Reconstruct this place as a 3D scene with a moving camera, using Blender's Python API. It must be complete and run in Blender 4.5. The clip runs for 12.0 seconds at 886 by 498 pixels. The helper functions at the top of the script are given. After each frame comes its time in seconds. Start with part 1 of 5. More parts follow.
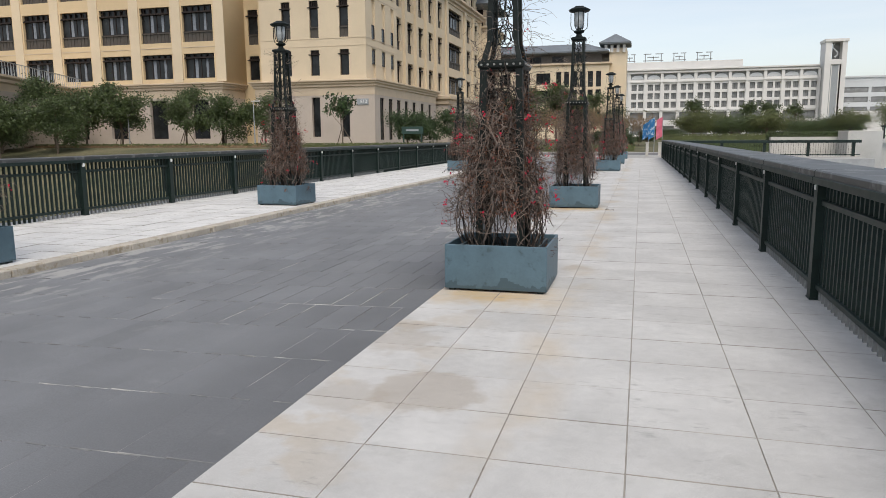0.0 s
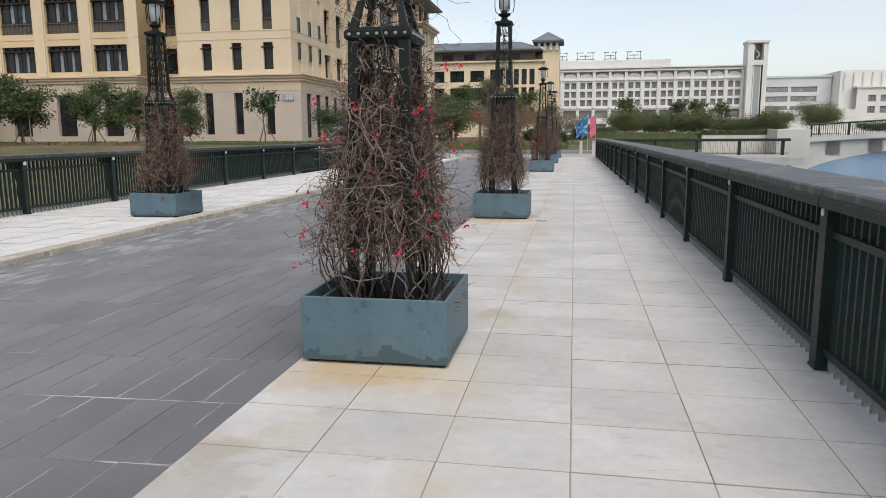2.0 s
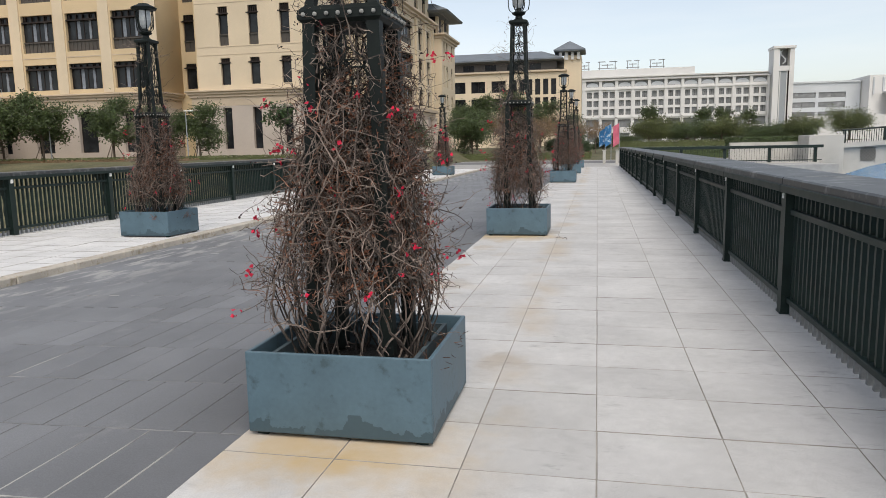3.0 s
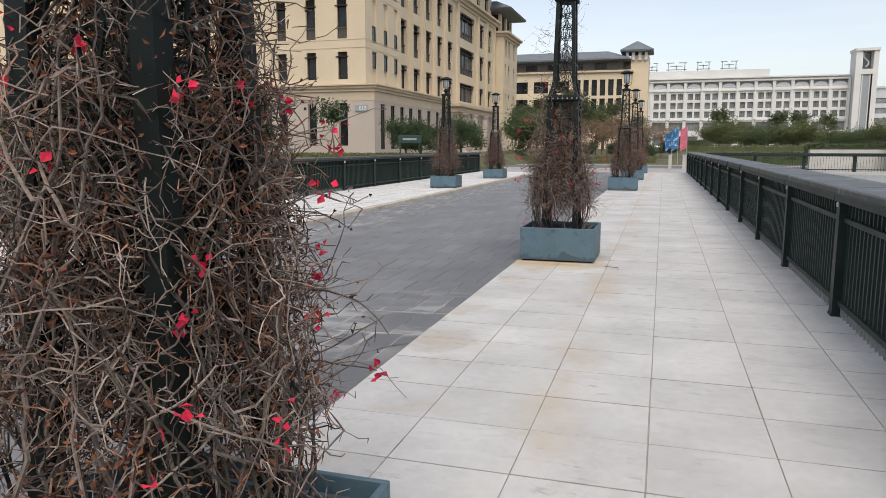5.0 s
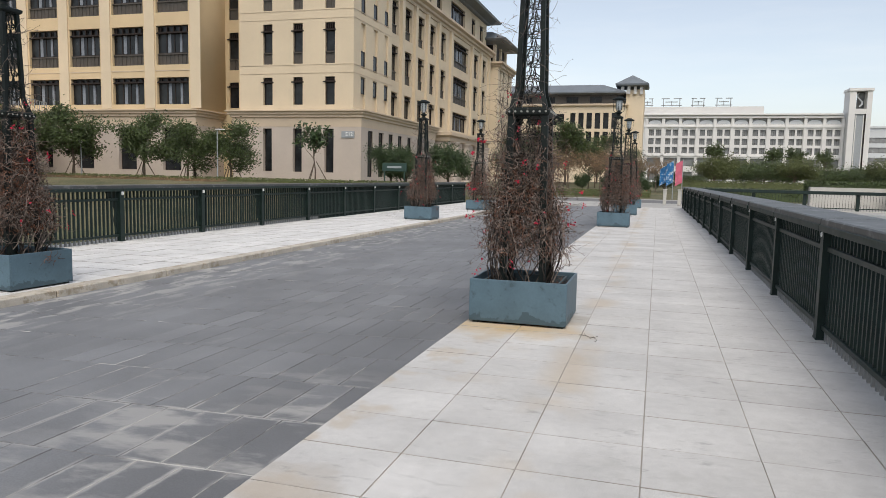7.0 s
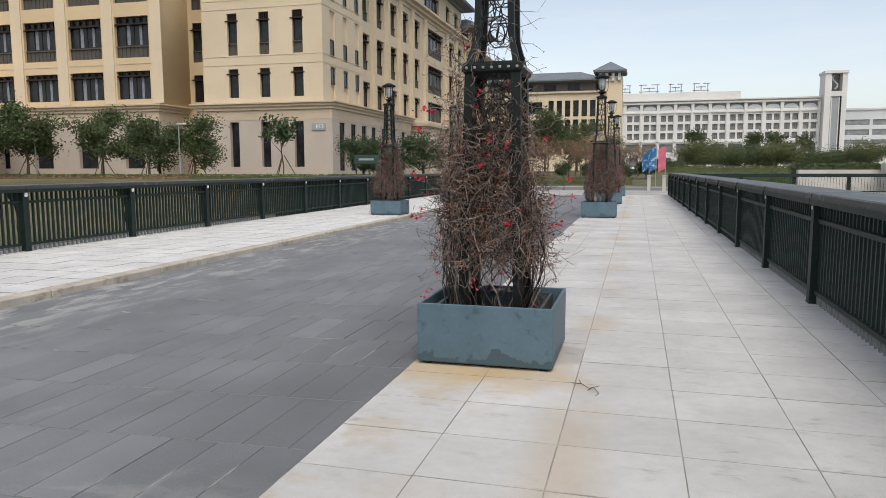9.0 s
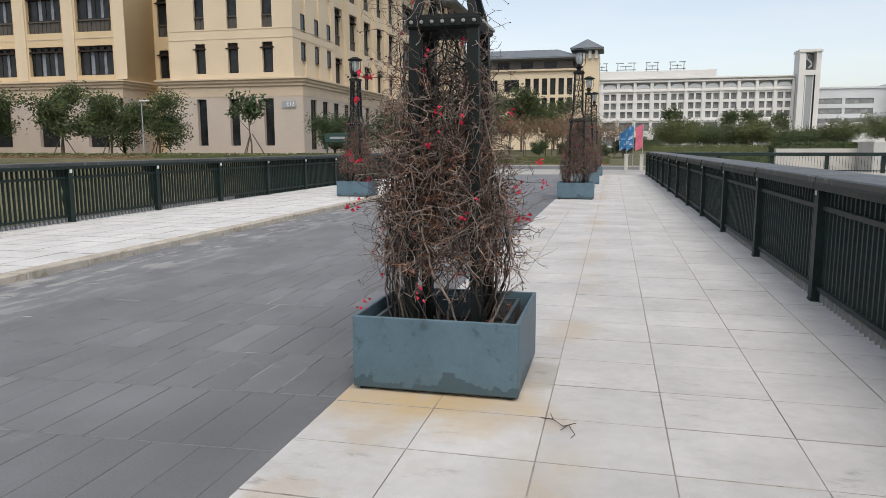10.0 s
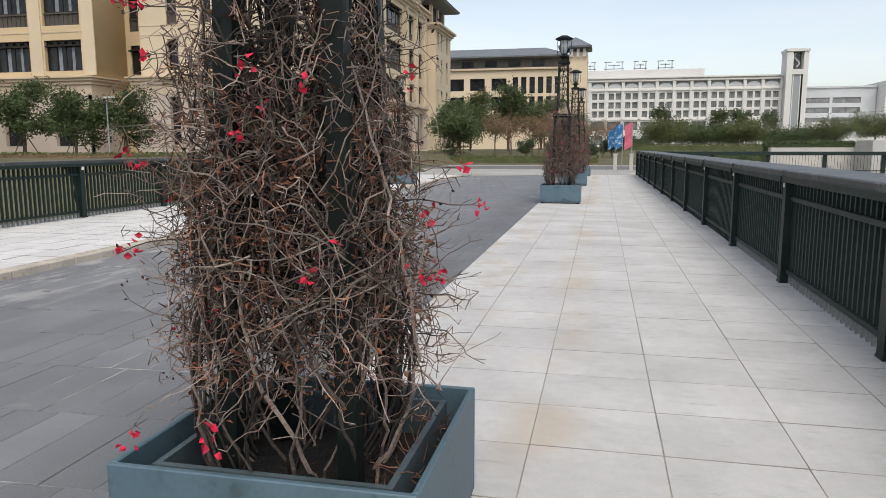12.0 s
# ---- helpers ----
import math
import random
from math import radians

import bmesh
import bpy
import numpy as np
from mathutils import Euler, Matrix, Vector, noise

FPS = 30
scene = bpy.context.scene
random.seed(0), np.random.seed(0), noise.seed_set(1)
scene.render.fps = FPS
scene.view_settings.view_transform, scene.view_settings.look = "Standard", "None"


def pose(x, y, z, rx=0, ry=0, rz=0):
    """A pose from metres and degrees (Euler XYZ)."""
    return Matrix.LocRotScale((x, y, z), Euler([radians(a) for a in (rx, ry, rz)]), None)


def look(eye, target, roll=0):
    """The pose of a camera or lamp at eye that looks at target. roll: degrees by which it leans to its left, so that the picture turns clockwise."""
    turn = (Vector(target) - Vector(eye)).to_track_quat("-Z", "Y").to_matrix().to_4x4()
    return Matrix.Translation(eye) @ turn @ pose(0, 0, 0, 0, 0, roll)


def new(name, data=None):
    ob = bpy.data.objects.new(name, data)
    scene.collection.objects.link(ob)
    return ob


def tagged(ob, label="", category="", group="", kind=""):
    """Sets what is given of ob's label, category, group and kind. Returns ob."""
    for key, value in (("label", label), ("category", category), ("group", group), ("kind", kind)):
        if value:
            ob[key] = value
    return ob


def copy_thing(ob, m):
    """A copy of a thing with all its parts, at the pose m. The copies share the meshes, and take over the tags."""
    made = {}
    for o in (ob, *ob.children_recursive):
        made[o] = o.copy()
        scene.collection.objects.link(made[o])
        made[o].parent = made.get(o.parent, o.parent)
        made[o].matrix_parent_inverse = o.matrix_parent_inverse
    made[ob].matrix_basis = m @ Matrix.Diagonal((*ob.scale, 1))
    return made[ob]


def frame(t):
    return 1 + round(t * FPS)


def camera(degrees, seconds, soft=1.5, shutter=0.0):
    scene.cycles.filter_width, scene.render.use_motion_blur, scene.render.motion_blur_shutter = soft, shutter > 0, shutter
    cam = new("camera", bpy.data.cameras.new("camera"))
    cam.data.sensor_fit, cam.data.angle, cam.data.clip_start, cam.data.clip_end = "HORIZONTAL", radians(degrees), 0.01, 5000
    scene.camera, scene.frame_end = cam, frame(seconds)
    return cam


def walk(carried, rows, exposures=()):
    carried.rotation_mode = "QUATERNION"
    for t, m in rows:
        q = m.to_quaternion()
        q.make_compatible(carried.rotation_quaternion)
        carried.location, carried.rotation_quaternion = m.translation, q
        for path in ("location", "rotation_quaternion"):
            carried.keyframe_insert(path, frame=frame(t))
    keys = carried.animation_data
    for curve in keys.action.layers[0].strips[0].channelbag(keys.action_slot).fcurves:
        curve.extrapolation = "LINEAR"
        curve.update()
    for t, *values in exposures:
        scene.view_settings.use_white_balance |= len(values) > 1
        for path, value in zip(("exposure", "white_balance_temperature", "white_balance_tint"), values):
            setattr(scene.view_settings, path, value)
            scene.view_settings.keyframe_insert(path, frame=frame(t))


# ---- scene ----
cam = camera(64.0, 12.0, soft=0.45)
PATH = [
    (0, (0.015, -4.351, 1.437), (-0.513, -2.447, 1.124), -0.4),
    (0.5, (-0.019, -3.85, 1.455), (-0.358, -1.907, 1.124), 0.4),
    (1, (-0.019, -3.321, 1.471), (-0.366, -1.384, 1.114), 0.8),
    (1.5, (-0.026, -2.777, 1.472), (-0.332, -0.838, 1.092), 0.0),
    (2, (-0.018, -2.219, 1.467), (-0.375, -0.277, 1.146), -0.3),
    (2.5, (-0.031, -1.696, 1.439), (-0.435, 0.236, 1.122), -0.7),
    (3, (-0.014, -1.15, 1.443), (-0.436, 0.783, 1.154), -1.1),
    (3.2, (-0.009, -0.922, 1.462), (-0.434, 1.009, 1.16), -1.0),
    (4.8, (0, 0.705, 1.484), (-0.555, 2.61, 1.226), -0.0),
    (5, (0.012, 0.925, 1.488), (-0.57, 2.816, 1.2), -0.0),
    (5.5, (0.047, 1.52, 1.448), (-0.626, 3.393, 1.251), 0.7),
    (6, (0.037, 2.068, 1.427), (-0.693, 3.92, 1.227), 1.7),
    (6.3, (0.036, 2.39, 1.432), (-0.518, 4.295, 1.222), 1.5),
    (6.5, (0.035, 2.609, 1.435), (-0.514, 4.52, 1.226), 1.4),
    (6.7, (0.032, 2.873, 1.452), (-0.539, 4.779, 1.252), 1.3),
    (8.3, (-0.201, 4.535, 1.373), (-0.765, 6.436, 1.113), 1.1),
    (8.5, (-0.218, 4.732, 1.401), (-0.758, 6.643, 1.164), 0.3),
    (9, (-0.253, 5.265, 1.391), (-0.774, 7.182, 1.164), -0.1),
    (9.5, (-0.279, 5.75, 1.389), (-0.798, 7.665, 1.143), 0.3),
    (10, (-0.303, 6.255, 1.399), (-0.761, 8.181, 1.113), -0.1),
    (10.5, (-0.307, 6.763, 1.423), (-0.783, 8.681, 1.116), 0.1),
    (11, (-0.335, 7.273, 1.416), (-0.726, 9.205, 1.079), -0.1),
    (11.5, (-0.325, 7.765, 1.39), (-0.701, 9.706, 1.085), -0.1),
    (12, (-0.314, 8.265, 1.376), (-0.742, 10.198, 1.088), -0.1),
]
walk(cam, [(t, look(eye, target, roll)) for t, eye, target, roll in PATH], ((0, 0.03, 6720, 10), (3, 0.05, 6760, 10), (5, 0.09, 6750, 11), (5.5, 0.14, 6760, 11), (6.5, 0.07, 6720, 10), (8.5, 0.03, 6720, 10), (10.5, 0.05, 6720, 10), (12, 0.09, 6720, 10)))

# ---- world, sun, exposure ----
SUN_EL, SUN_AZ = radians(56), radians(157)   # azimuth clockwise from +y
world = bpy.data.worlds.new("sky")
scene.world = world
world.use_nodes = True
wn = world.node_tree.nodes
sky = wn.new("ShaderNodeTexSky")
sky.sky_type, sky.sun_disc = "NISHITA", False
sky.sun_elevation, sky.sun_rotation = SUN_EL, SUN_AZ
sky.air_density, sky.dust_density, sky.ozone_density, sky.altitude = 1.0, 1.6, 1.0, 0
wn["Background"].inputs["Strength"].default_value = 0.176
haze = wn.new("ShaderNodeHueSaturation")      # thin overcast: the sky is paler than a clear one
haze.inputs["Saturation"].default_value = 0.6
world.node_tree.links.new(sky.outputs[0], haze.inputs["Color"])
veil = wn.new("ShaderNodeTexNoise")            # faint drawn-out wisps of high cloud
veil.inputs["Scale"].default_value, veil.inputs["Detail"].default_value, veil.inputs["Roughness"].default_value = 1.6, 6.0, 0.62
drawn = wn.new("ShaderNodeMapping")
drawn.inputs["Scale"].default_value, drawn.inputs["Rotation"].default_value = (1.0, 1.0, 6.5), (0.04, 0.08, 0)
world.node_tree.links.new(wn.new("ShaderNodeTexCoord").outputs["Generated"], drawn.inputs["Vector"])
world.node_tree.links.new(drawn.outputs[0], veil.inputs["Vector"])
thin = wn.new("ShaderNodeMapRange")
thin.inputs[1].default_value, thin.inputs[2].default_value, thin.inputs[3].default_value, thin.inputs[4].default_value = 0.48, 0.72, 0.0, 0.22
world.node_tree.links.new(veil.outputs["Fac"], thin.inputs[0])
paler = wn.new("ShaderNodeMix")
paler.data_type = "RGBA"
paler.inputs[7].default_value = (5.6, 5.7, 5.8, 1)
world.node_tree.links.new(thin.outputs[0], paler.inputs[0])
world.node_tree.links.new(haze.outputs[0], paler.inputs[6])
world.node_tree.links.new(paler.outputs[2], wn["Background"].inputs["Color"])
sun = new("sun", bpy.data.lights.new("sun", "SUN"))
sun.data.energy, sun.data.angle, sun.data.color = 1.95, radians(40), (1.0, 0.95, 0.87)
sun_from = Vector((math.sin(SUN_AZ) * math.cos(SUN_EL), math.cos(SUN_AZ) * math.cos(SUN_EL), math.sin(SUN_EL)))
sun.matrix_basis = look(sun_from * 100, (0, 0, 0))


# ---- materials ----
def nodes_of(name):
    m = bpy.data.materials.new(name)
    m.use_nodes = True
    return m, m.node_tree.nodes, m.node_tree.links, m.node_tree.nodes["Principled BSDF"]


def noise_node(ns, ln, source, scale, detail=4.0, rough=0.6):
    n = ns.new("ShaderNodeTexNoise")
    n.inputs["Scale"].default_value, n.inputs["Detail"].default_value, n.inputs["Roughness"].default_value = scale, detail, rough
    ln.new(source, n.inputs["Vector"])
    return n.outputs["Fac"]


def calc(ns, ln, op, a, b=None, clamp=False):
    n = ns.new("ShaderNodeMath")
    n.operation, n.use_clamp = op, clamp
    for i, v in enumerate((a, b)):
        if v is None:
            continue
        if isinstance(v, (int, float)):
            n.inputs[i].default_value = v
        else:
            ln.new(v, n.inputs[i])
    return n.outputs[0]


def span(ns, ln, v, lo, hi, a=0.0, b=1.0):
    n = ns.new("ShaderNodeMapRange")
    n.inputs[1].default_value, n.inputs[2].default_value, n.inputs[3].default_value, n.inputs[4].default_value = lo, hi, a, b
    ln.new(v, n.inputs[0])
    return n.outputs[0]


def mix(ns, ln, f, a, b, blend="MIX"):
    n = ns.new("ShaderNodeMix")
    n.data_type, n.blend_type = "RGBA", blend
    for i, v in ((0, f), (6, a), (7, b)):
        if isinstance(v, (int, float)):
            n.inputs[i].default_value = v
        elif isinstance(v, tuple):
            n.inputs[i].default_value = (*v[:3], 1)
        else:
            ln.new(v, n.inputs[i])
    return n.outputs[2]


def surface(name, col, rough=0.6, metal=0.0, var=0.2, scale=2.0, fine=60.0, grain=0.1, bump=0.15, rnd=0.0, wear=None, wear_at=0.6, island=0.0, where="Object", height=0.004, spec=0.5):
    """A material with broad patches, fine grain and relief, and, where given, a second colour in worn patches."""
    m, ns, ln, bsdf = nodes_of(name)
    if where == "World":
        src = ns.new("ShaderNodeNewGeometry").outputs["Position"]
    else:
        src = ns.new("ShaderNodeTexCoord").outputs["Object"]
    broad, small = noise_node(ns, ln, src, scale, 5), noise_node(ns, ln, src, fine, 3)
    dark, light = tuple(c * (1 - var) for c in col), tuple(min(1, c * (1 + var)) for c in col)
    c = mix(ns, ln, span(ns, ln, broad, 0.3, 0.7), dark, light)
    c = mix(ns, ln, 1.0, c, mix(ns, ln, span(ns, ln, small, 0.3, 0.7), (1 - grain,) * 3, (1 + grain,) * 3), "MULTIPLY")
    if wear:
        c = mix(ns, ln, span(ns, ln, noise_node(ns, ln, src, scale * 3.1, 6, 0.7), wear_at, wear_at + 0.12), c, wear)
    if rnd:
        r = span(ns, ln, ns.new("ShaderNodeObjectInfo").outputs["Random"], 0, 1, 1 - rnd, 1 + rnd)
        c = mix(ns, ln, 1.0, c, r, "MULTIPLY")
    if island:
        r = span(ns, ln, ns.new("ShaderNodeNewGeometry").outputs["Random Per Island"], 0, 1, 1 - island, 1 + island)
        c = mix(ns, ln, 1.0, c, r, "MULTIPLY")
    ln.new(c, bsdf.inputs["Base Color"])
    ln.new(span(ns, ln, broad, 0.2, 0.8, max(0.02, rough - 0.08), min(1, rough + 0.08)), bsdf.inputs["Roughness"])
    bsdf.inputs["Metallic"].default_value, bsdf.inputs["Specular IOR Level"].default_value = metal, spec
    if bump:
        b = ns.new("ShaderNodeBump")
        b.inputs["Strength"].default_value, b.inputs["Distance"].default_value = bump, height
        ln.new(small, b.inputs["Height"])
        ln.new(b.outputs[0], bsdf.inputs["Normal"])
    return m


def granite_material(name, col, stained):
    """Pale flamed granite: fine speckle, grey water marks and tan rust stains by the road edge and round the planters."""
    m, ns, ln, bsdf = nodes_of(name)
    pos = ns.new("ShaderNodeNewGeometry").outputs["Position"]
    speck, mid, broad = noise_node(ns, ln, pos, 170, 2), noise_node(ns, ln, pos, 14, 5), noise_node(ns, ln, pos, 1.3, 5)
    c = mix(ns, ln, span(ns, ln, broad, 0.3, 0.7), tuple(v * 0.84 for v in col), tuple(v * 1.1 for v in col))
    c = mix(ns, ln, 1.0, c, span(ns, ln, speck, 0.3, 0.7, 0.86, 1.12), "MULTIPLY")
    c = mix(ns, ln, 1.0, c, span(ns, ln, mid, 0.3, 0.7, 0.94, 1.05), "MULTIPLY")
    r = span(ns, ln, ns.new("ShaderNodeObjectInfo").outputs["Random"], 0, 1, 0.93, 1.05)
    c = mix(ns, ln, 1.0, c, r, "MULTIPLY")
    grime = span(ns, ln, noise_node(ns, ln, pos, 2.3, 7, 0.7), 0.58, 0.72, 0, 0.5)
    c = mix(ns, ln, grime, c, (col[0] * 0.66, col[1] * 0.66, col[2] * 0.64))
    if stained:
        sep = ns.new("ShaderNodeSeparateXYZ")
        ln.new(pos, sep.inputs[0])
        # Patchy grey that grows stronger towards the right railing.
        railing_grey = calc(ns, ln, "MULTIPLY", span(ns, ln, sep.outputs["X"], 0.4, 1.6), span(ns, ln, noise_node(ns, ln, pos, 3.4, 6, 0.65), 0.42, 0.62))
        c = mix(ns, ln, calc(ns, ln, "MULTIPLY", railing_grey, 0.06), c, (0.28, 0.27, 0.25))
        edge = span(ns, ln, sep.outputs["X"], -0.9, -1.6)
        patch = span(ns, ln, noise_node(ns, ln, pos, 1.9, 5, 0.55), 0.53, 0.6)
        f = calc(ns, ln, "MULTIPLY", calc(ns, ln, "MULTIPLY", edge, patch), 0.42)
        c = mix(ns, ln, f, c, (0.42, 0.33, 0.22))
        for cx, cy, rad, tone in ((-1.12, -0.63, 0.3, 0.55), (-1.55, -0.81, 0.2, 0.4), (-1.6, 0.29, 0.25, 0.4), (-1.66, 0.7, 0.12, 0.4), (-1.27, 1.28, 0.06, 0.35), (-1.02, 1.3, 0.05, 0.35), (-1.6, 6.0, 0.3, 0.35), (-0.62, 3.45, 0.14, 0.45)):
            d = ns.new("ShaderNodeVectorMath")
            d.operation = "DISTANCE"
            ln.new(pos, d.inputs[0])
            d.inputs[1].default_value = (cx, cy, 0)
            wob = calc(ns, ln, "ADD", d.outputs["Value"], calc(ns, ln, "MULTIPLY", noise_node(ns, ln, pos, 5, 4), 0.4))
            f = calc(ns, ln, "MULTIPLY", span(ns, ln, wob, rad + 0.26, rad + 0.18), tone)
            c = mix(ns, ln, f, c, (0.34, 0.29, 0.235))
        stretch = ns.new("ShaderNodeMapping")
        stretch.inputs["Scale"].default_value = (1.0, 2.6, 1.0)
        stretch.inputs["Rotation"].default_value = (0, 0, 0.35)
        ln.new(pos, stretch.inputs["Vector"])
        scuff = calc(ns, ln, "MULTIPLY", span(ns, ln, noise_node(ns, ln, stretch.outputs[0], 4.6, 9, 0.75), 0.56, 0.66), span(ns, ln, noise_node(ns, ln, pos, 0.9, 3), 0.42, 0.58))
        c = mix(ns, ln, calc(ns, ln, "MULTIPLY", scuff, 0.55), c, (0.2, 0.195, 0.19))
        # Darker brown patch beside the second planter, cut off at the slab joint.
        d = ns.new("ShaderNodeVectorMath")
        d.operation = "DISTANCE"
        ln.new(pos, d.inputs[0])
        d.inputs[1].default_value = (-0.74, 10.5, 0)
        planter_patch = calc(ns, ln, "MULTIPLY", span(ns, ln, d.outputs["Value"], 0.3, 0.22), span(ns, ln, sep.outputs["X"], -0.595, -0.605))
        c = mix(ns, ln, calc(ns, ln, "MULTIPLY", planter_patch, 0.45), c, (0.26, 0.22, 0.17))
        run = span(ns, ln, calc(ns, ln, "ABSOLUTE", calc(ns, ln, "ADD", sep.outputs["X"], 0.55)), 0.26, 0.04)
        f = calc(ns, ln, "MULTIPLY", calc(ns, ln, "MULTIPLY", run, span(ns, ln, noise_node(ns, ln, pos, 0.8, 4), 0.44, 0.58)), 0.55)
        c = mix(ns, ln, f, c, (0.46, 0.37, 0.26))
        for cx, cy in ((-1.5, 1.92), (-1.0, 1.92), (-1.5, 9.9), (-1.0, 9.9)):
            d = ns.new("ShaderNodeVectorMath")
            d.operation = "DISTANCE"
            ln.new(pos, d.inputs[0])
            d.inputs[1].default_value = (cx, cy, 0)
            wob = calc(ns, ln, "ADD", d.outputs["Value"], calc(ns, ln, "MULTIPLY", noise_node(ns, ln, pos, 3.2, 5), 0.9))
            f = calc(ns, ln, "MULTIPLY", span(ns, ln, wob, 1.0, 0.55), 0.62)
            c = mix(ns, ln, f, c, (0.5, 0.34, 0.14))
    ln.new(c, bsdf.inputs["Base Color"])
    bsdf.inputs["Roughness"].default_value = 0.75
    b = ns.new("ShaderNodeBump")
    b.inputs["Strength"].default_value, b.inputs["Distance"].default_value = 0.14, 0.003
    ln.new(speck, b.inputs["Height"])
    ln.new(b.outputs[0], bsdf.inputs["Normal"])
    return m


def road_material(name, joint):
    """Blue-grey slate setts with pale lime bloom that has crept out of the joints here and there."""
    m, ns, ln, bsdf = nodes_of(name)
    pos = ns.new("ShaderNodeNewGeometry").outputs["Position"]
    speck, broad = noise_node(ns, ln, pos, 120, 3), noise_node(ns, ln, pos, 0.9, 5)
    base = (0.182, 0.187, 0.195)
    c = mix(ns, ln, span(ns, ln, broad, 0.3, 0.7), tuple(v * 0.82 for v in base), tuple(v * 1.15 for v in base))
    c = mix(ns, ln, 1.0, c, span(ns, ln, speck, 0.3, 0.7, 0.88, 1.12), "MULTIPLY")
    bloom = None
    for cx, cy, rad in ((-2.4, 6.6, 1.05), (-2.4, 0.9, 0.9), (-2.6, -0.6, 0.8)):
        d = ns.new("ShaderNodeVectorMath")
        d.operation = "DISTANCE"
        ln.new(pos, d.inputs[0])
        d.inputs[1].default_value = (cx, cy, 0)
        near = span(ns, ln, d.outputs["Value"], rad + 0.5, rad - 0.3)
        first_bloom = near if bloom is None else first_bloom
        bloom = near if bloom is None else calc(ns, ln, "MAXIMUM", bloom, near)
    if joint:
        f = span(ns, ln, calc(ns, ln, "ADD", noise_node(ns, ln, pos, 1.1, 4), calc(ns, ln, "MULTIPLY", bloom, 0.085)), 0.56, 0.66)
        c = mix(ns, ln, f, (0.158, 0.158, 0.161), (0.42, 0.41, 0.39))
    else:
        chance = ns.new("ShaderNodeObjectInfo").outputs["Random"]
        r = span(ns, ln, chance, 0, 1, 0.94, 1.05)
        c = mix(ns, ln, 1.0, c, r, "MULTIPLY")
        r = span(ns, ln, ns.new("ShaderNodeNewGeometry").outputs["Random Per Island"], 0, 1, 0.94, 1.06)
        c = mix(ns, ln, 1.0, c, r, "MULTIPLY")
        lime = span(ns, ln, noise_node(ns, ln, pos, 1.7, 6, 0.65), 0.62, 0.76, 0, 0.3)
        sep = ns.new("ShaderNodeSeparateXYZ")
        ln.new(pos, sep.inputs[0])
        long = ns.new("ShaderNodeMapping")
        long.inputs["Scale"].default_value = (3.2, 0.9, 1)
        ln.new(pos, long.inputs["Vector"])
        wide = ns.new("ShaderNodeMapping")
        wide.inputs["Scale"].default_value = (0.75, 1.9, 1)
        wide.inputs["Rotation"].default_value = (0, 0, 0.3)
        ln.new(pos, wide.inputs["Vector"])
        streak = span(ns, ln, noise_node(ns, ln, long.outputs[0], 1.6, 5, 0.6), 0.5, 0.6)
        gutter = calc(ns, ln, "MULTIPLY", calc(ns, ln, "MULTIPLY", streak, span(ns, ln, sep.outputs["X"], -4.9, -6.3)), 0.75)
        cloud = calc(ns, ln, "MULTIPLY", calc(ns, ln, "MULTIPLY", first_bloom, span(ns, ln, noise_node(ns, ln, wide.outputs[0], 1.5, 5, 0.6), 0.5, 0.6)), 0.62)
        cloud = calc(ns, ln, "MULTIPLY", cloud, span(ns, ln, chance, 0.5, 0.56, 0.25, 1.0))
        local = ns.new("ShaderNodeSeparateXYZ")                # lime crust along the edges of single setts
        ln.new(ns.new("ShaderNodeTexCoord").outputs["Object"], local.inputs[0])
        rag = calc(ns, ln, "MULTIPLY", noise_node(ns, ln, pos, 16, 4), 0.03)
        rims = [span(ns, ln, calc(ns, ln, "ADD", calc(ns, ln, "ABSOLUTE", local.outputs[ax]), rag), half - 0.012, half + 0.004) for ax, half in (("X", 0.131), ("Y", 0.3715))]
        crust = calc(ns, ln, "MULTIPLY", calc(ns, ln, "MAXIMUM", *rims), span(ns, ln, noise_node(ns, ln, pos, 1.25, 3), 0.46, 0.56))
        crust = calc(ns, ln, "MULTIPLY", calc(ns, ln, "MULTIPLY", crust, first_bloom), 0.7)
        f = calc(ns, ln, "MAXIMUM", calc(ns, ln, "MAXIMUM", calc(ns, ln, "MAXIMUM", lime, gutter), cloud), crust)
        lane = span(ns, ln, calc(ns, ln, "ADD", sep.outputs["X"], calc(ns, ln, "MULTIPLY", broad, 0.9)), -2.4, -1.8, 1.0, 0.78)
        c = mix(ns, ln, 1.0, c, lane, "MULTIPLY")
        c = mix(ns, ln, 1.0, c, span(ns, ln, chance, 0.9, 0.91, 1.0, 1.08), "MULTIPLY")     # a few setts of paler stone
        c = mix(ns, ln, f, c, (0.4, 0.39, 0.37))
    ln.new(c, bsdf.inputs["Base Color"])
    bsdf.inputs["Roughness"].default_value = 0.62
    b = ns.new("ShaderNodeBump")
    b.inputs["Strength"].default_value, b.inputs["Distance"].default_value = 0.2, 0.003
    ln.new(speck, b.inputs["Height"])
    ln.new(b.outputs[0], bsdf.inputs["Normal"])
    return m


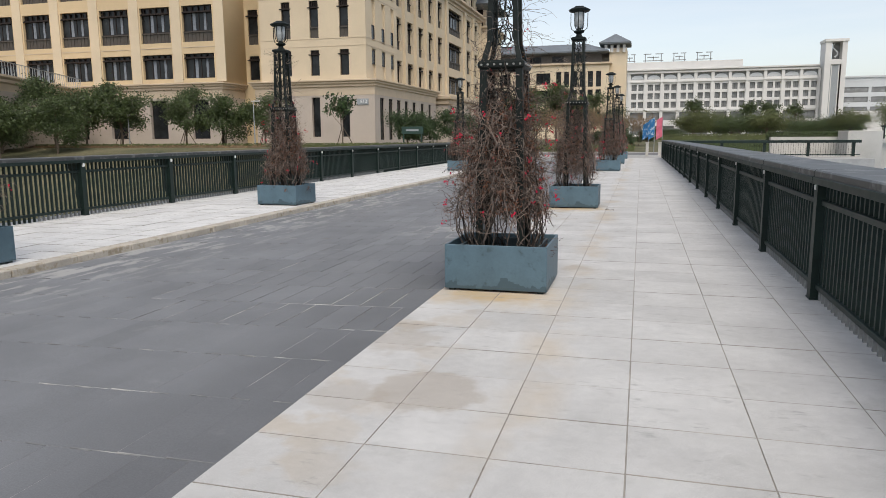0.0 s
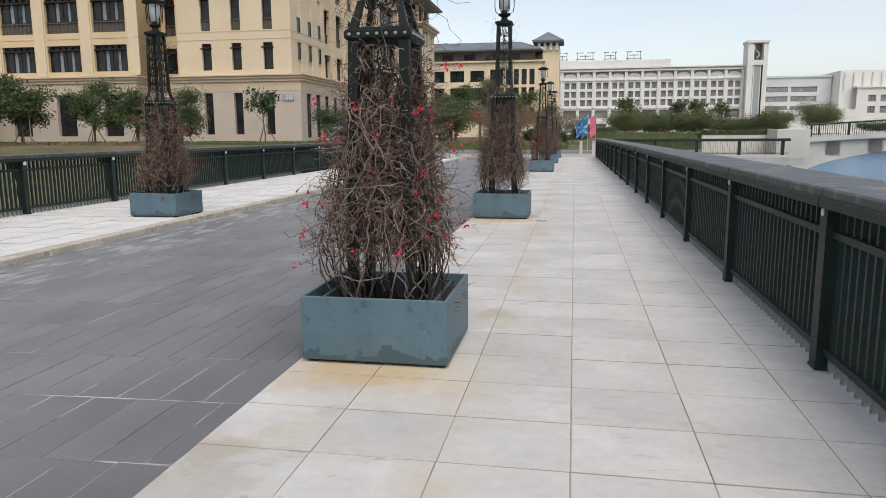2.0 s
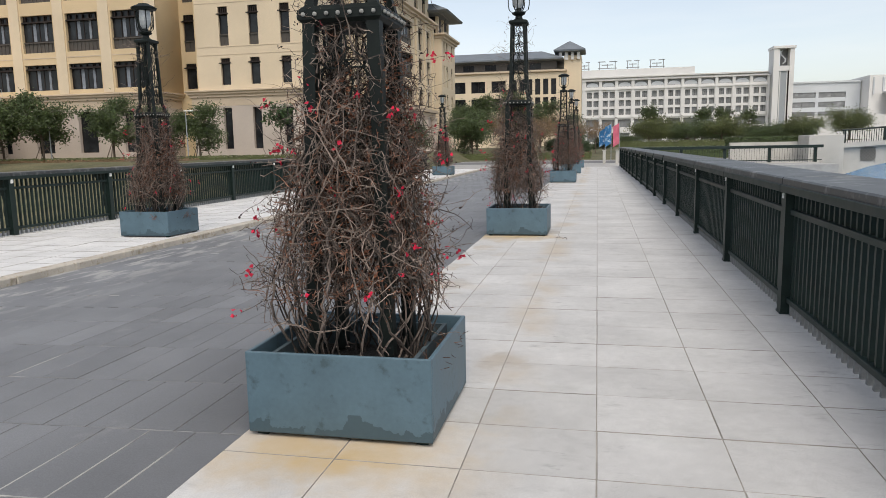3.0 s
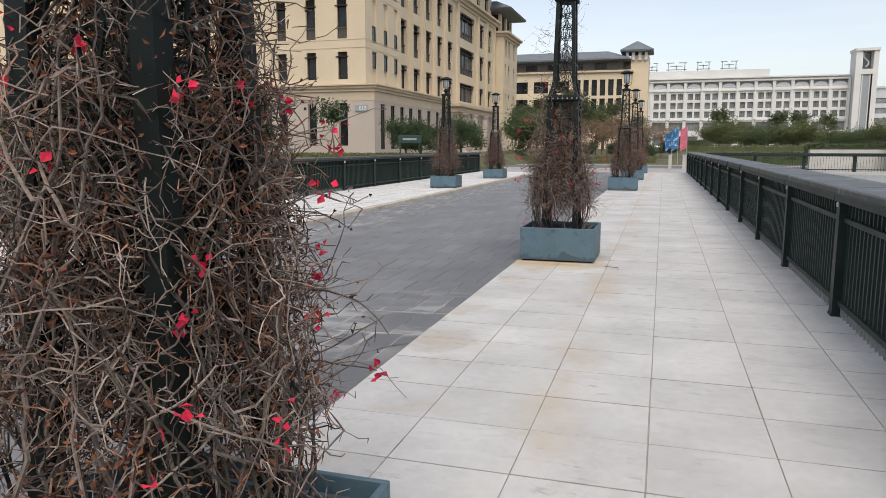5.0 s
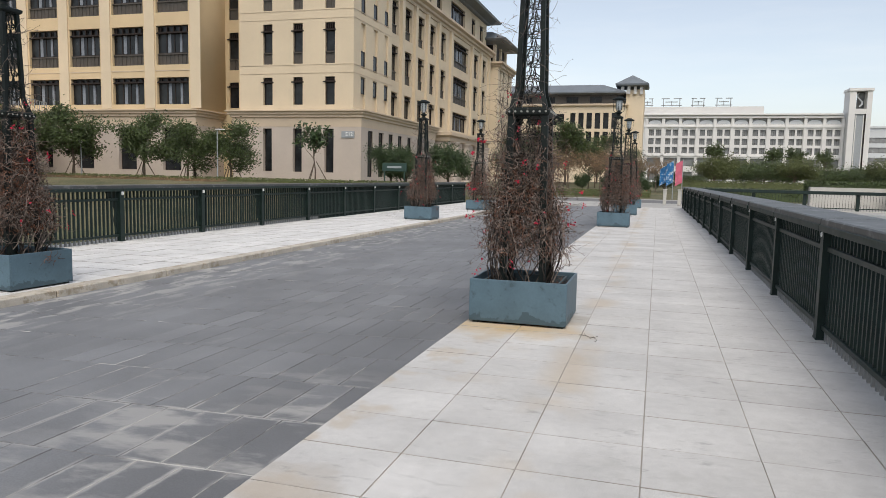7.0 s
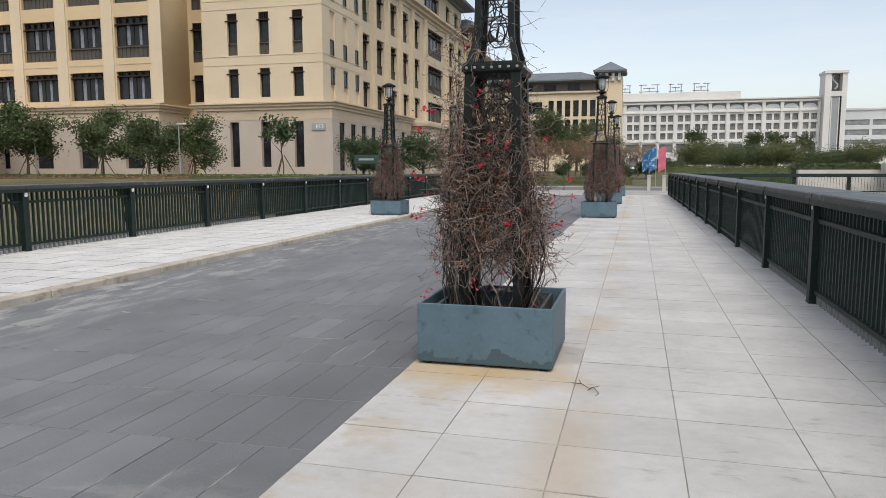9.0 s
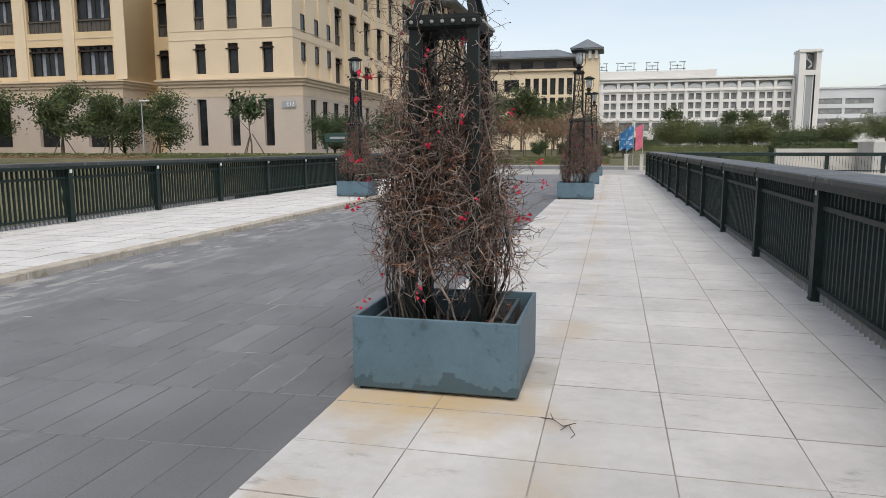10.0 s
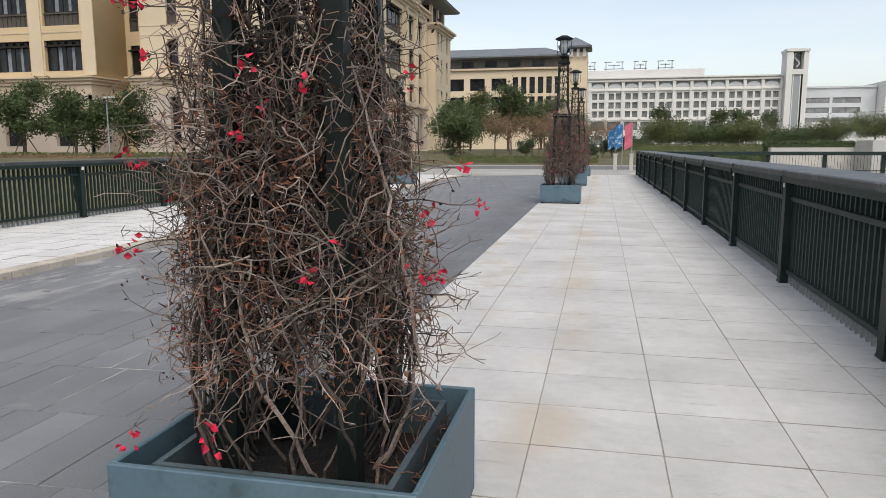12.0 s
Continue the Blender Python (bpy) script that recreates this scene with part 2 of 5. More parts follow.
def ground_material():
    """Lawn, dry in places, and pale paving on the square past the bridge."""
    m, ns, ln, bsdf = nodes_of("ground")
    pos = ns.new("ShaderNodeNewGeometry").outputs["Position"]
    a, b2 = noise_node(ns, ln, pos, 0.35, 6), noise_node(ns, ln, pos, 9, 5)
    g = mix(ns, ln, span(ns, ln, a, 0.35, 0.65), (0.075, 0.08, 0.035), (0.15, 0.13, 0.07))
    g = mix(ns, ln, 1.0, g, span(ns, ln, b2, 0.3, 0.7, 0.6, 1.3), "MULTIPLY")
    ln.new(g, bsdf.inputs["Base Color"])
    bsdf.inputs["Roughness"].default_value = 0.95
    b = ns.new("ShaderNodeBump")
    b.inputs["Strength"].default_value, b.inputs["Distance"].default_value = 0.6, 0.03
    ln.new(b2, b.inputs["Height"])
    ln.new(b.outputs[0], bsdf.inputs["Normal"])
    return m


def water_material():
    m, ns, ln, bsdf = nodes_of("river_water")
    pos = ns.new("ShaderNodeNewGeometry").outputs["Position"]
    n = noise_node(ns, ln, pos, 1.6, 6, 0.65)
    bsdf.inputs["Base Color"].default_value = (0.06, 0.17, 0.31, 1)
    bsdf.inputs["Roughness"].default_value = 0.18
    bsdf.inputs["Specular IOR Level"].default_value = 0.35
    bsdf.inputs["IOR"].default_value = 1.33
    b = ns.new("ShaderNodeBump")
    b.inputs["Strength"].default_value, b.inputs["Distance"].default_value = 0.8, 0.15
    ln.new(n, b.inputs["Height"])
    ln.new(b.outputs[0], bsdf.inputs["Normal"])
    return m


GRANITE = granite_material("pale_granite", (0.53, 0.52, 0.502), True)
# Paler tone of the granite for the left pavement.
GRANITE_L = granite_material("left_pale_granite", (0.68, 0.67, 0.65), False)
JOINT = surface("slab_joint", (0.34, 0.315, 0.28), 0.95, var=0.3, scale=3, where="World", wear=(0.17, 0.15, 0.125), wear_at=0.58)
SLATE, SLATE_JOINT = road_material("slate_setts", False), road_material("sett_joint", True)
KERB = surface("kerb_granite", (0.46, 0.415, 0.35), 0.8, var=0.2, scale=2, fine=90, wear=(0.3, 0.25, 0.18), wear_at=0.52, where="World")
IRON = surface("dark_green_iron", (0.0095, 0.0205, 0.017), 0.5, metal=0.0, var=0.3, scale=4, fine=90, bump=0.08, wear=(0.03, 0.038, 0.034), wear_at=0.62, spec=0.32)
POST_IRON = surface("black_green_iron", (0.0065, 0.0105, 0.009), 0.55, var=0.3, scale=4, fine=90, bump=0.1, wear=(0.022, 0.024, 0.02), wear_at=0.62, spec=0.25)
STUD = surface("dull_pewter_stud", (0.3, 0.3, 0.28), 0.5, metal=0.0, var=0.3, scale=9, fine=60)
# Paler grey for the baluster ends below the lower rail.
FOOT_GREY = surface("grey_foot_iron", (0.2, 0.205, 0.2), 0.6, var=0.4, scale=9, fine=60)
# Worn handrail paint; its greys also carry the reflection seen on top.
RAILTOP = surface("weathered_handrail", (0.05, 0.052, 0.052), 0.45, var=0.3, scale=1.2, fine=50, wear=(0.18, 0.18, 0.175), wear_at=0.54, where="World")
PLANTER = surface("blue_grey_planter_paint", (0.08, 0.135, 0.17), 0.5, var=0.16, scale=3, fine=40, grain=0.06, bump=0.1, rnd=0.05, wear=(0.05, 0.085, 0.1), wear_at=0.57)


def mildew(m):
    """A ragged dark tide mark along the foot of the panels."""
    ns, ln = m.node_tree.nodes, m.node_tree.links
    bsdf = ns["Principled BSDF"]
    src = ns.new("ShaderNodeTexCoord").outputs["Object"]
    sep = ns.new("ShaderNodeSeparateXYZ")
    ln.new(src, sep.inputs[0])
    edge = calc(ns, ln, "SUBTRACT", sep.outputs["Z"], calc(ns, ln, "MULTIPLY", span(ns, ln, noise_node(ns, ln, src, 6, 4), 0.42, 0.7), 0.11))
    paint = bsdf.inputs["Base Color"].links[0].from_socket
    ln.new(mix(ns, ln, span(ns, ln, edge, 0.034, 0.03, 0, 0.75), paint, (0.035, 0.062, 0.075)), bsdf.inputs["Base Color"])


mildew(PLANTER)
LINER = surface("dull_liner", (0.06, 0.085, 0.095), 0.7, var=0.3, scale=4)
SOIL = surface("dark_soil", (0.018, 0.015, 0.012), 0.95, var=0.4, scale=8, bump=0.8, height=0.02)
STEM = surface("grey_vine_stem", (0.172, 0.136, 0.114), 0.85, var=0.4, scale=9, fine=80, grain=0.3, island=0.75, spec=0.3)
# A third of STEM: dark stalks, and painted shade for the inner tangle.
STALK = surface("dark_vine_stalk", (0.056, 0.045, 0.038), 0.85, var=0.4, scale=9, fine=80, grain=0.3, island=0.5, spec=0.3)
TWIG = surface("dry_brown_twig", (0.165, 0.086, 0.058), 0.85, var=0.4, scale=9, fine=70, grain=0.3, island=0.75, spec=0.3)
DEAD = surface("withered_leaf", (0.135, 0.056, 0.032), 0.85, var=0.35, scale=12, fine=80, grain=0.2, bump=0, island=0.7, spec=0.25)
BUD = surface("black_dry_bud", (0.03, 0.015, 0.015), 0.8, var=0.3, scale=20, bump=0)
FLOWER = surface("crimson_bract", (0.55, 0.012, 0.05), 0.8, var=0.2, scale=30, bump=0, island=0.25)
GLOBE = surface("frosted_lamp_glass", (0.42, 0.44, 0.44), 0.25, var=0.1, scale=8, bump=0)
WHITE_CAP = surface("white_plastic", (0.75, 0.75, 0.73), 0.4, var=0.1, scale=10)
STUCCO = surface("yellow_stucco", (0.59, 0.455, 0.28), 0.85, var=0.07, scale=0.25, fine=25, grain=0.05, bump=0.1, where="World")
STUCCO_2 = surface("cream_stucco", (0.625, 0.513, 0.365), 0.85, var=0.07, scale=0.25, fine=25, grain=0.05, bump=0.1, where="World")
STONE = surface("beige_base_stone", (0.47, 0.4, 0.34), 0.8, var=0.08, scale=0.4, fine=25, grain=0.06, bump=0.1, where="World")
STONE_TRIM = surface("beige_cornice_stone", (0.55, 0.44, 0.32), 0.8, var=0.08, scale=0.5, fine=25, grain=0.05, bump=0.08, where="World")
WHITEWALL = surface("white_cladding", (0.67, 0.655, 0.63), 0.75, var=0.05, scale=0.1, fine=10, grain=0.03, bump=0.05, where="World")
GREYWALL = surface("grey_cladding", (0.52, 0.54, 0.55), 0.7, var=0.06, scale=0.1, fine=10, grain=0.03, bump=0.05, where="World")
CONCRETE = surface("pale_concrete", (0.47, 0.45, 0.41), 0.85, var=0.14, scale=0.6, fine=20, where="World", wear=(0.36, 0.35, 0.32), wear_at=0.6)
ROOF = surface("slate_roof", (0.15, 0.168, 0.185), 0.6, var=0.15, scale=0.5, fine=12, where="World")
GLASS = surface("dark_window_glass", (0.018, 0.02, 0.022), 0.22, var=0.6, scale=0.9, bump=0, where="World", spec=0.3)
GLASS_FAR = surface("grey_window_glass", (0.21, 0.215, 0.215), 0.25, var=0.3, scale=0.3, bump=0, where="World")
FRAME = surface("bronze_window_frame", (0.024, 0.017, 0.014), 0.6, var=0.2, scale=3, spec=0.25)
CURTAIN = surface("pale_curtain", (0.2, 0.22, 0.25), 0.9, var=0.2, scale=3)
SPANDREL = surface("grey_spandrel_panel", (0.07, 0.06, 0.05), 0.6, var=0.2, scale=2)
BARK = surface("tree_bark", (0.12, 0.09, 0.065), 0.9, var=0.3, scale=4, fine=30)
LEAF = surface("green_leaf", (0.062, 0.088, 0.027), 0.48, var=0.3, scale=1.5, bump=0, island=0.45)
LEAF_DARK = surface("dark_green_leaf", (0.04, 0.068, 0.022), 0.55, var=0.3, scale=1.5, bump=0, island=0.45)
LEAF_OLIVE = surface("olive_leaf", (0.102, 0.118, 0.038), 0.6, var=0.3, scale=1.0, bump=0, island=0.4)
LEAF_DRY = surface("dry_leaf", (0.2, 0.13, 0.07), 0.7, var=0.3, scale=1.0, bump=0, island=0.4)
PAVING = surface("plaza_paving", (0.36, 0.35, 0.33), 0.85, var=0.15, scale=0.3, fine=4, where="World")
ASPHALT = surface("asphalt", (0.14, 0.14, 0.14), 0.85, var=0.15, scale=0.5, fine=40, where="World")
STEEL = surface("grey_painted_steel", (0.3, 0.32, 0.33), 0.5, var=0.1, scale=3)
BLUE = surface("blue_cloth", (0.02, 0.14, 0.32), 0.8, var=0.3, scale=1.2, wear=(0.45, 0.55, 0.6), wear_at=0.5)
PINK = surface("pink_cloth", (0.6, 0.14, 0.2), 0.8, var=0.2, scale=2, wear=(0.7, 0.5, 0.5), wear_at=0.6)
HALL = surface("pale_cream_stucco", (0.68, 0.56, 0.4), 0.85, var=0.06, scale=0.2, fine=20, grain=0.04, where="World")
SIGN_GREEN = surface("dark_green_sign", (0.02, 0.05, 0.04), 0.5, var=0.1, scale=3)
GROUND, WATER = ground_material(), water_material()


# ---- building blocks ----
def mesh_of(name, bm, material):
    me = bpy.data.meshes.new(name)
    bmesh.ops.recalc_face_normals(bm, faces=bm.faces)
    bm.to_mesh(me)
    bm.free()
    me.materials.append(material)
    return me


def part(name, bm, material, parent=None, label=""):
    """One mesh object from a bmesh (or a ready mesh), under its thing or part."""
    me = bm if isinstance(bm, bpy.types.Mesh) else mesh_of(name, bm, material)
    ob = new(name, me)
    if parent:
        ob.parent = parent
    return tagged(ob, label)


def thing(name, label, category, group="", kind="", at=None):
    ob = tagged(new(name), label, category, group, kind)
    ob.empty_display_size = 0.2
    if at is not None:
        ob.matrix_basis = at
    return ob


def box(bm, x0, x1, y0, y1, z0, z1, bevel=0.0):
    vs = [bm.verts.new((x, y, z)) for z in (z0, z1) for y in (y0, y1) for x in (x0, x1)]
    fs = [bm.faces.new([vs[i] for i in q]) for q in ((0, 2, 3, 1), (4, 5, 7, 6), (0, 1, 5, 4), (2, 6, 7, 3), (0, 4, 6, 2), (1, 3, 7, 5))]
    if bevel:
        bmesh.ops.bevel(bm, geom=list({e for f in fs for e in f.edges}), offset=bevel, segments=1, affect="EDGES")
    return bm


def one_box(*a, bevel=0.0):
    return box(bmesh.new(), *a, bevel=bevel)


def frustum(bm, rings):
    """A square loft: rings of (half width, half depth, z)."""
    loops = [[bm.verts.new((sx * w, sy * d, z)) for sx, sy in ((-1, -1), (1, -1), (1, 1), (-1, 1))] for w, d, z in rings]
    for a, b in zip(loops, loops[1:]):
        for i in range(4):
            bm.faces.new((a[i], a[(i + 1) % 4], b[(i + 1) % 4], b[i]))
    bm.faces.new(loops[0][::-1]), bm.faces.new(loops[-1])
    return bm


def lathe(bm, rings, sides=12):
    loops = [[bm.verts.new((r * math.cos(2 * math.pi * i / sides), r * math.sin(2 * math.pi * i / sides), z)) for i in range(sides)] for r, z in rings]
    for a, b in zip(loops, loops[1:]):
        for i in range(sides):
            bm.faces.new((a[i], a[(i + 1) % sides], b[(i + 1) % sides], b[i]))
    bm.faces.new(loops[0][::-1]), bm.faces.new(loops[-1])
    return bm


class Tubes:
    """Many thin tapering tubes in one mesh."""

    def __init__(self, sides=3):
        self.v, self.f, self.n = [], [], sides

    def add(self, pts, r0, r1):
        k, base = self.n, len(self.v)
        pts = [Vector(p) for p in pts]
        for i, p in enumerate(pts):
            d = (pts[min(i + 1, len(pts) - 1)] - pts[max(i - 1, 0)])
            d = d.normalized() if d.length > 1e-6 else Vector((0, 0, 1))
            a = d.orthogonal().normalized()
            b = d.cross(a)
            r = r0 + (r1 - r0) * i / (len(pts) - 1)
            for j in range(k):
                t = 2 * math.pi * j / k
                self.v.append(tuple(p + (a * math.cos(t) + b * math.sin(t)) * r))
        for i in range(len(pts) - 1):
            for j in range(k):
                j2 = (j + 1) % k
                self.f.append((base + i * k + j, base + i * k + j2, base + (i + 1) * k + j2, base + (i + 1) * k + j))
        self.f.append(tuple(range(base + k - 1, base - 1, -1)))
        e = base + (len(pts) - 1) * k
        self.f.append(tuple(range(e, e + k)))

    def mesh(self, name, material):
        me = bpy.data.meshes.new(name)
        me.from_pydata(self.v, [], self.f)
        me.materials.append(material)
        return me


class Leaves:
    """Many small bent leaves, each a folded quad of its own, in one mesh."""

    def __init__(self, rng):
        self.v, self.f, self.rng = [], [], rng

    def add(self, p, size, wide=0.5):
        r = self.rng
        d = Vector((r.gauss(0, 1), r.gauss(0, 1), r.gauss(0, 0.8))).normalized()
        s = d.orthogonal().normalized()
        s.rotate(Matrix.Rotation(r.random() * 6.28, 3, d))
        up = d.cross(s) * size * 0.18
        b = len(self.v)
        p = Vector(p)
        q = d * size
        w = s * size * wide
        self.v += [tuple(p - q * 0.5), tuple(p + w * 0.5 + up), tuple(p + q * 0.5), tuple(p - w * 0.5 + up)]
        self.f += [(b, b + 1, b + 2), (b, b + 2, b + 3)]

    def mesh(self, name, material):
        me = bpy.data.meshes.new(name)
        me.from_pydata(self.v, [], self.f)
        me.materials.append(material)
        return me


# ---- ground, water, bridge deck ----
def ground_height(x, y):
    if 2.6 < x < 140 and -160 < y < (47 if x < 14.5 else max(60, min(140, 60 + (x - 14.5) / 0.3))):
        return -4.0                                    # river bed
    if x < -11.2 and y < 47:
        rise = min(1, max(0, (y - 16) / 24)) ** 1.3
        low = -2.2 + 2.95 * rise
        return low if y > -40 else -0.3
    if x < -12.5 and 47 <= y < 140:
        return 0.75
    if -11.2 <= x <= 2.6 and -20 < y < 42.5:
        return -4.0                                    # under the bridge
    if y > 62 and x > -12:
        return min(0.9, (y - 62) * 0.03)
    return -0.06


def axis(stops):
    out = []
    for a, b, step in stops:
        n = max(1, round((b - a) / step))
        out += [a + (b - a) * i / n for i in range(n)]
    return out + [stops[-1][1]]


xs = axis([(-3000, -400, 520), (-400, -80, 40), (-80, 60, 1.4), (60, 400, 34), (400, 3000, 520)])
ys = axis([(-3000, -400, 520), (-400, -60, 34), (-60, 140, 2.0), (140, 400, 26), (400, 3000, 520)])
gv = [(x, y, ground_height(x, y) + 0.05 * noise.noise((x * 0.3, y * 0.3, 0)) * (1 if x < -12 else 0)) for y in ys for x in xs]
nx = len(xs)
gf = [(j * nx + i, j * nx + i + 1, (j + 1) * nx + i + 1, (j + 1) * nx + i) for j in range(len(ys) - 1) for i in range(nx - 1)]
me = bpy.data.meshes.new("ground")
me.from_pydata(gv, [], gf)
me.materials.append(GROUND)
tagged(new("ground", me), "grassy river bank and lawn with dry patches", "ground", kind="structure")
tagged(part("water", one_box(2.7, 139, -159, 139, -3.9, -2.3), WATER), "rippled blue river water beside the bridge", "water", kind="structure")

tagged(part("bridge_deck", one_box(-10.95, 2.15, -22, 43.2, -1.1, -0.16), CONCRETE), "concrete deck slab of the footbridge", "bridge", kind="structure")
tagged(part("plaza", one_box(-40, 13.4, 43.2, 61, -0.5, -0.03), PAVING), "pale paved square at the end of the bridge", "paving", kind="structure")
tagged(part("road_crossing", one_box(-60, 13.4, 51.5, 58.5, -0.4, -0.026), ASPHALT), "grey road crossing beyond the bridge", "road", kind="structure")

COLS = [-1.77, -1.2, -0.6, 0.0, 0.6, 1.2, 1.74]
ROW, ROW_0 = 0.5335, -0.326
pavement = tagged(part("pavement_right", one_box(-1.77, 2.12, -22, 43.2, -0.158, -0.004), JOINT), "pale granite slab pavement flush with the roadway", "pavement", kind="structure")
far_slabs = bmesh.new()
rng = random.Random(4)
slab_meshes = {}


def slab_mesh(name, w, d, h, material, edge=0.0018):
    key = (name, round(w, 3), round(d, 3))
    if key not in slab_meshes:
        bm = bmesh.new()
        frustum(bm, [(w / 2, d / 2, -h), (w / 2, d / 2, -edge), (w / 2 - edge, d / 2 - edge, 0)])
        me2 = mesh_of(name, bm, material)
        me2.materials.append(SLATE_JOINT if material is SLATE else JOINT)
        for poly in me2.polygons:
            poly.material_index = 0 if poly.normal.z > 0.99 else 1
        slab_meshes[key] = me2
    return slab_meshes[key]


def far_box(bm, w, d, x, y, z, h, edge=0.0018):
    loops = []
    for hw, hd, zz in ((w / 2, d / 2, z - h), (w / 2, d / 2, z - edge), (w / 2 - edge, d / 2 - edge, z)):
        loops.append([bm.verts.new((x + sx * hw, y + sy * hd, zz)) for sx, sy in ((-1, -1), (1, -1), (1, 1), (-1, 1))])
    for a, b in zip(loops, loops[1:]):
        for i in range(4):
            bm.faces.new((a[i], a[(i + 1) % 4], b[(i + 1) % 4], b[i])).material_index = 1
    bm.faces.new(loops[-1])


slab_places = []
for r in range(-38, 81):
    for c in range(6):
        w, x, y = COLS[c + 1] - COLS[c] - 0.004, (COLS[c] + COLS[c + 1]) / 2, (r + 0.5) * ROW + ROW_0
        if -6 <= r < 44:
            slab_places.append((w, x + rng.uniform(-0.001, 0.001), y, rng.uniform(-0.0012, 0.0012)))
        else:
            far_box(far_slabs, w, ROW - 0.004, x, y, rng.uniform(-0.0012, 0.0012), 0.03)
    far_box(far_slabs, 0.37, ROW - 0.004, 1.93, (r + 0.5) * ROW + ROW_0, 0, 0.03)
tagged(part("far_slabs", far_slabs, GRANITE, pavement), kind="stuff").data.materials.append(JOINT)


def road_z(x):
    return -0.004 - 0.115 * (-1.77 - x) / 5.08


bm = bmesh.new()
q = [bm.verts.new(p) for p in ((-6.85, -22, road_z(-6.85) - 0.006), (-1.77, -22, road_z(-1.77) - 0.006), (-1.77, 43.2, road_z(-1.77) - 0.006), (-6.85, 43.2, road_z(-6.85) - 0.006))]
bm.faces.new(q)
road = tagged(part("road", bm, SLATE_JOINT), "dark blue-grey slate sett roadway with pale lime stains", "road", kind="structure")
SETT_W = 0.2675
TILT = math.atan2(0.115, 5.08)
CROSS = [1.26 + 0.75 * k for k in range(-31, 5)] + [4.815] + [5.37 + 0.75 * k for k in range(51)]   # cross joints of the courses
far_setts = bmesh.new()
sett_places = []
for r, (y0, y1) in enumerate(zip(CROSS, CROSS[1:])):
    cuts = [-1.77 - SETT_W * k for k in range(20)]
    if (y0 < 4) == (r % 2 == 0):                       # every other course is shifted by half a sett
        cuts = [-1.77] + [-1.77 - SETT_W * (k + 0.5) for k in range(19)] + [-1.77 - SETT_W * 19]
    for x1, x0 in zip(cuts, cuts[1:]):
        x, y = (x0 + x1) / 2, (y0 + y1) / 2
        z = road_z(x) + rng.uniform(-0.0015, 0.0015)
        if x > -4.4 and 0.4 < y < 20.5:
            sett_places.append((x1 - x0, y1 - y0, x, y, z))
        else:
            far_box(far_setts, x1 - x0 - 0.005, y1 - y0 - 0.005, x, y, z, 0.02, 0.003)
tagged(part("far_setts", far_setts, SLATE, road), kind="stuff").data.materials.append(SLATE_JOINT)

# raised pavement on the other side, with its kerb
PAVE_L = -0.03
bm = one_box(-10.93, -7.07, -22, 43.2, -0.158, PAVE_L - 0.01)
pavement_l = tagged(part("pavement_left", bm, JOINT), "raised pale granite pavement behind a worn kerb", "pavement", kind="structure")
bm = bmesh.new()
for r in range(-38, 80):
    for c in range(7):
        w = (10.9 - 7.07) / 7
        far_box(bm, w - 0.014, ROW - 0.016, -7.07 - (c + 0.5) * w, (r + 0.5) * ROW, PAVE_L + rng.uniform(-0.002, 0.002), 0.03)
tagged(part("slabs", bm, GRANITE_L, pavement_l), kind="stuff").data.materials.append(JOINT)
kerb = thing("kerb", "weathered beige granite kerb stones along the raised pavement", "kerb", kind="structure")
kerb_me = mesh_of("kerb_stone", one_box(-0.11, 0.11, -0.495, 0.495, -0.14, 0.0, bevel=0.012), KERB)
for i in range(-14, 42):
    k = part("kerb_stone", kerb_me, KERB, kerb)
    k.location = (-6.96 + rng.uniform(-0.004, 0.004), i + 0.5, PAVE_L + 0.004 + rng.uniform(-0.003, 0.003))

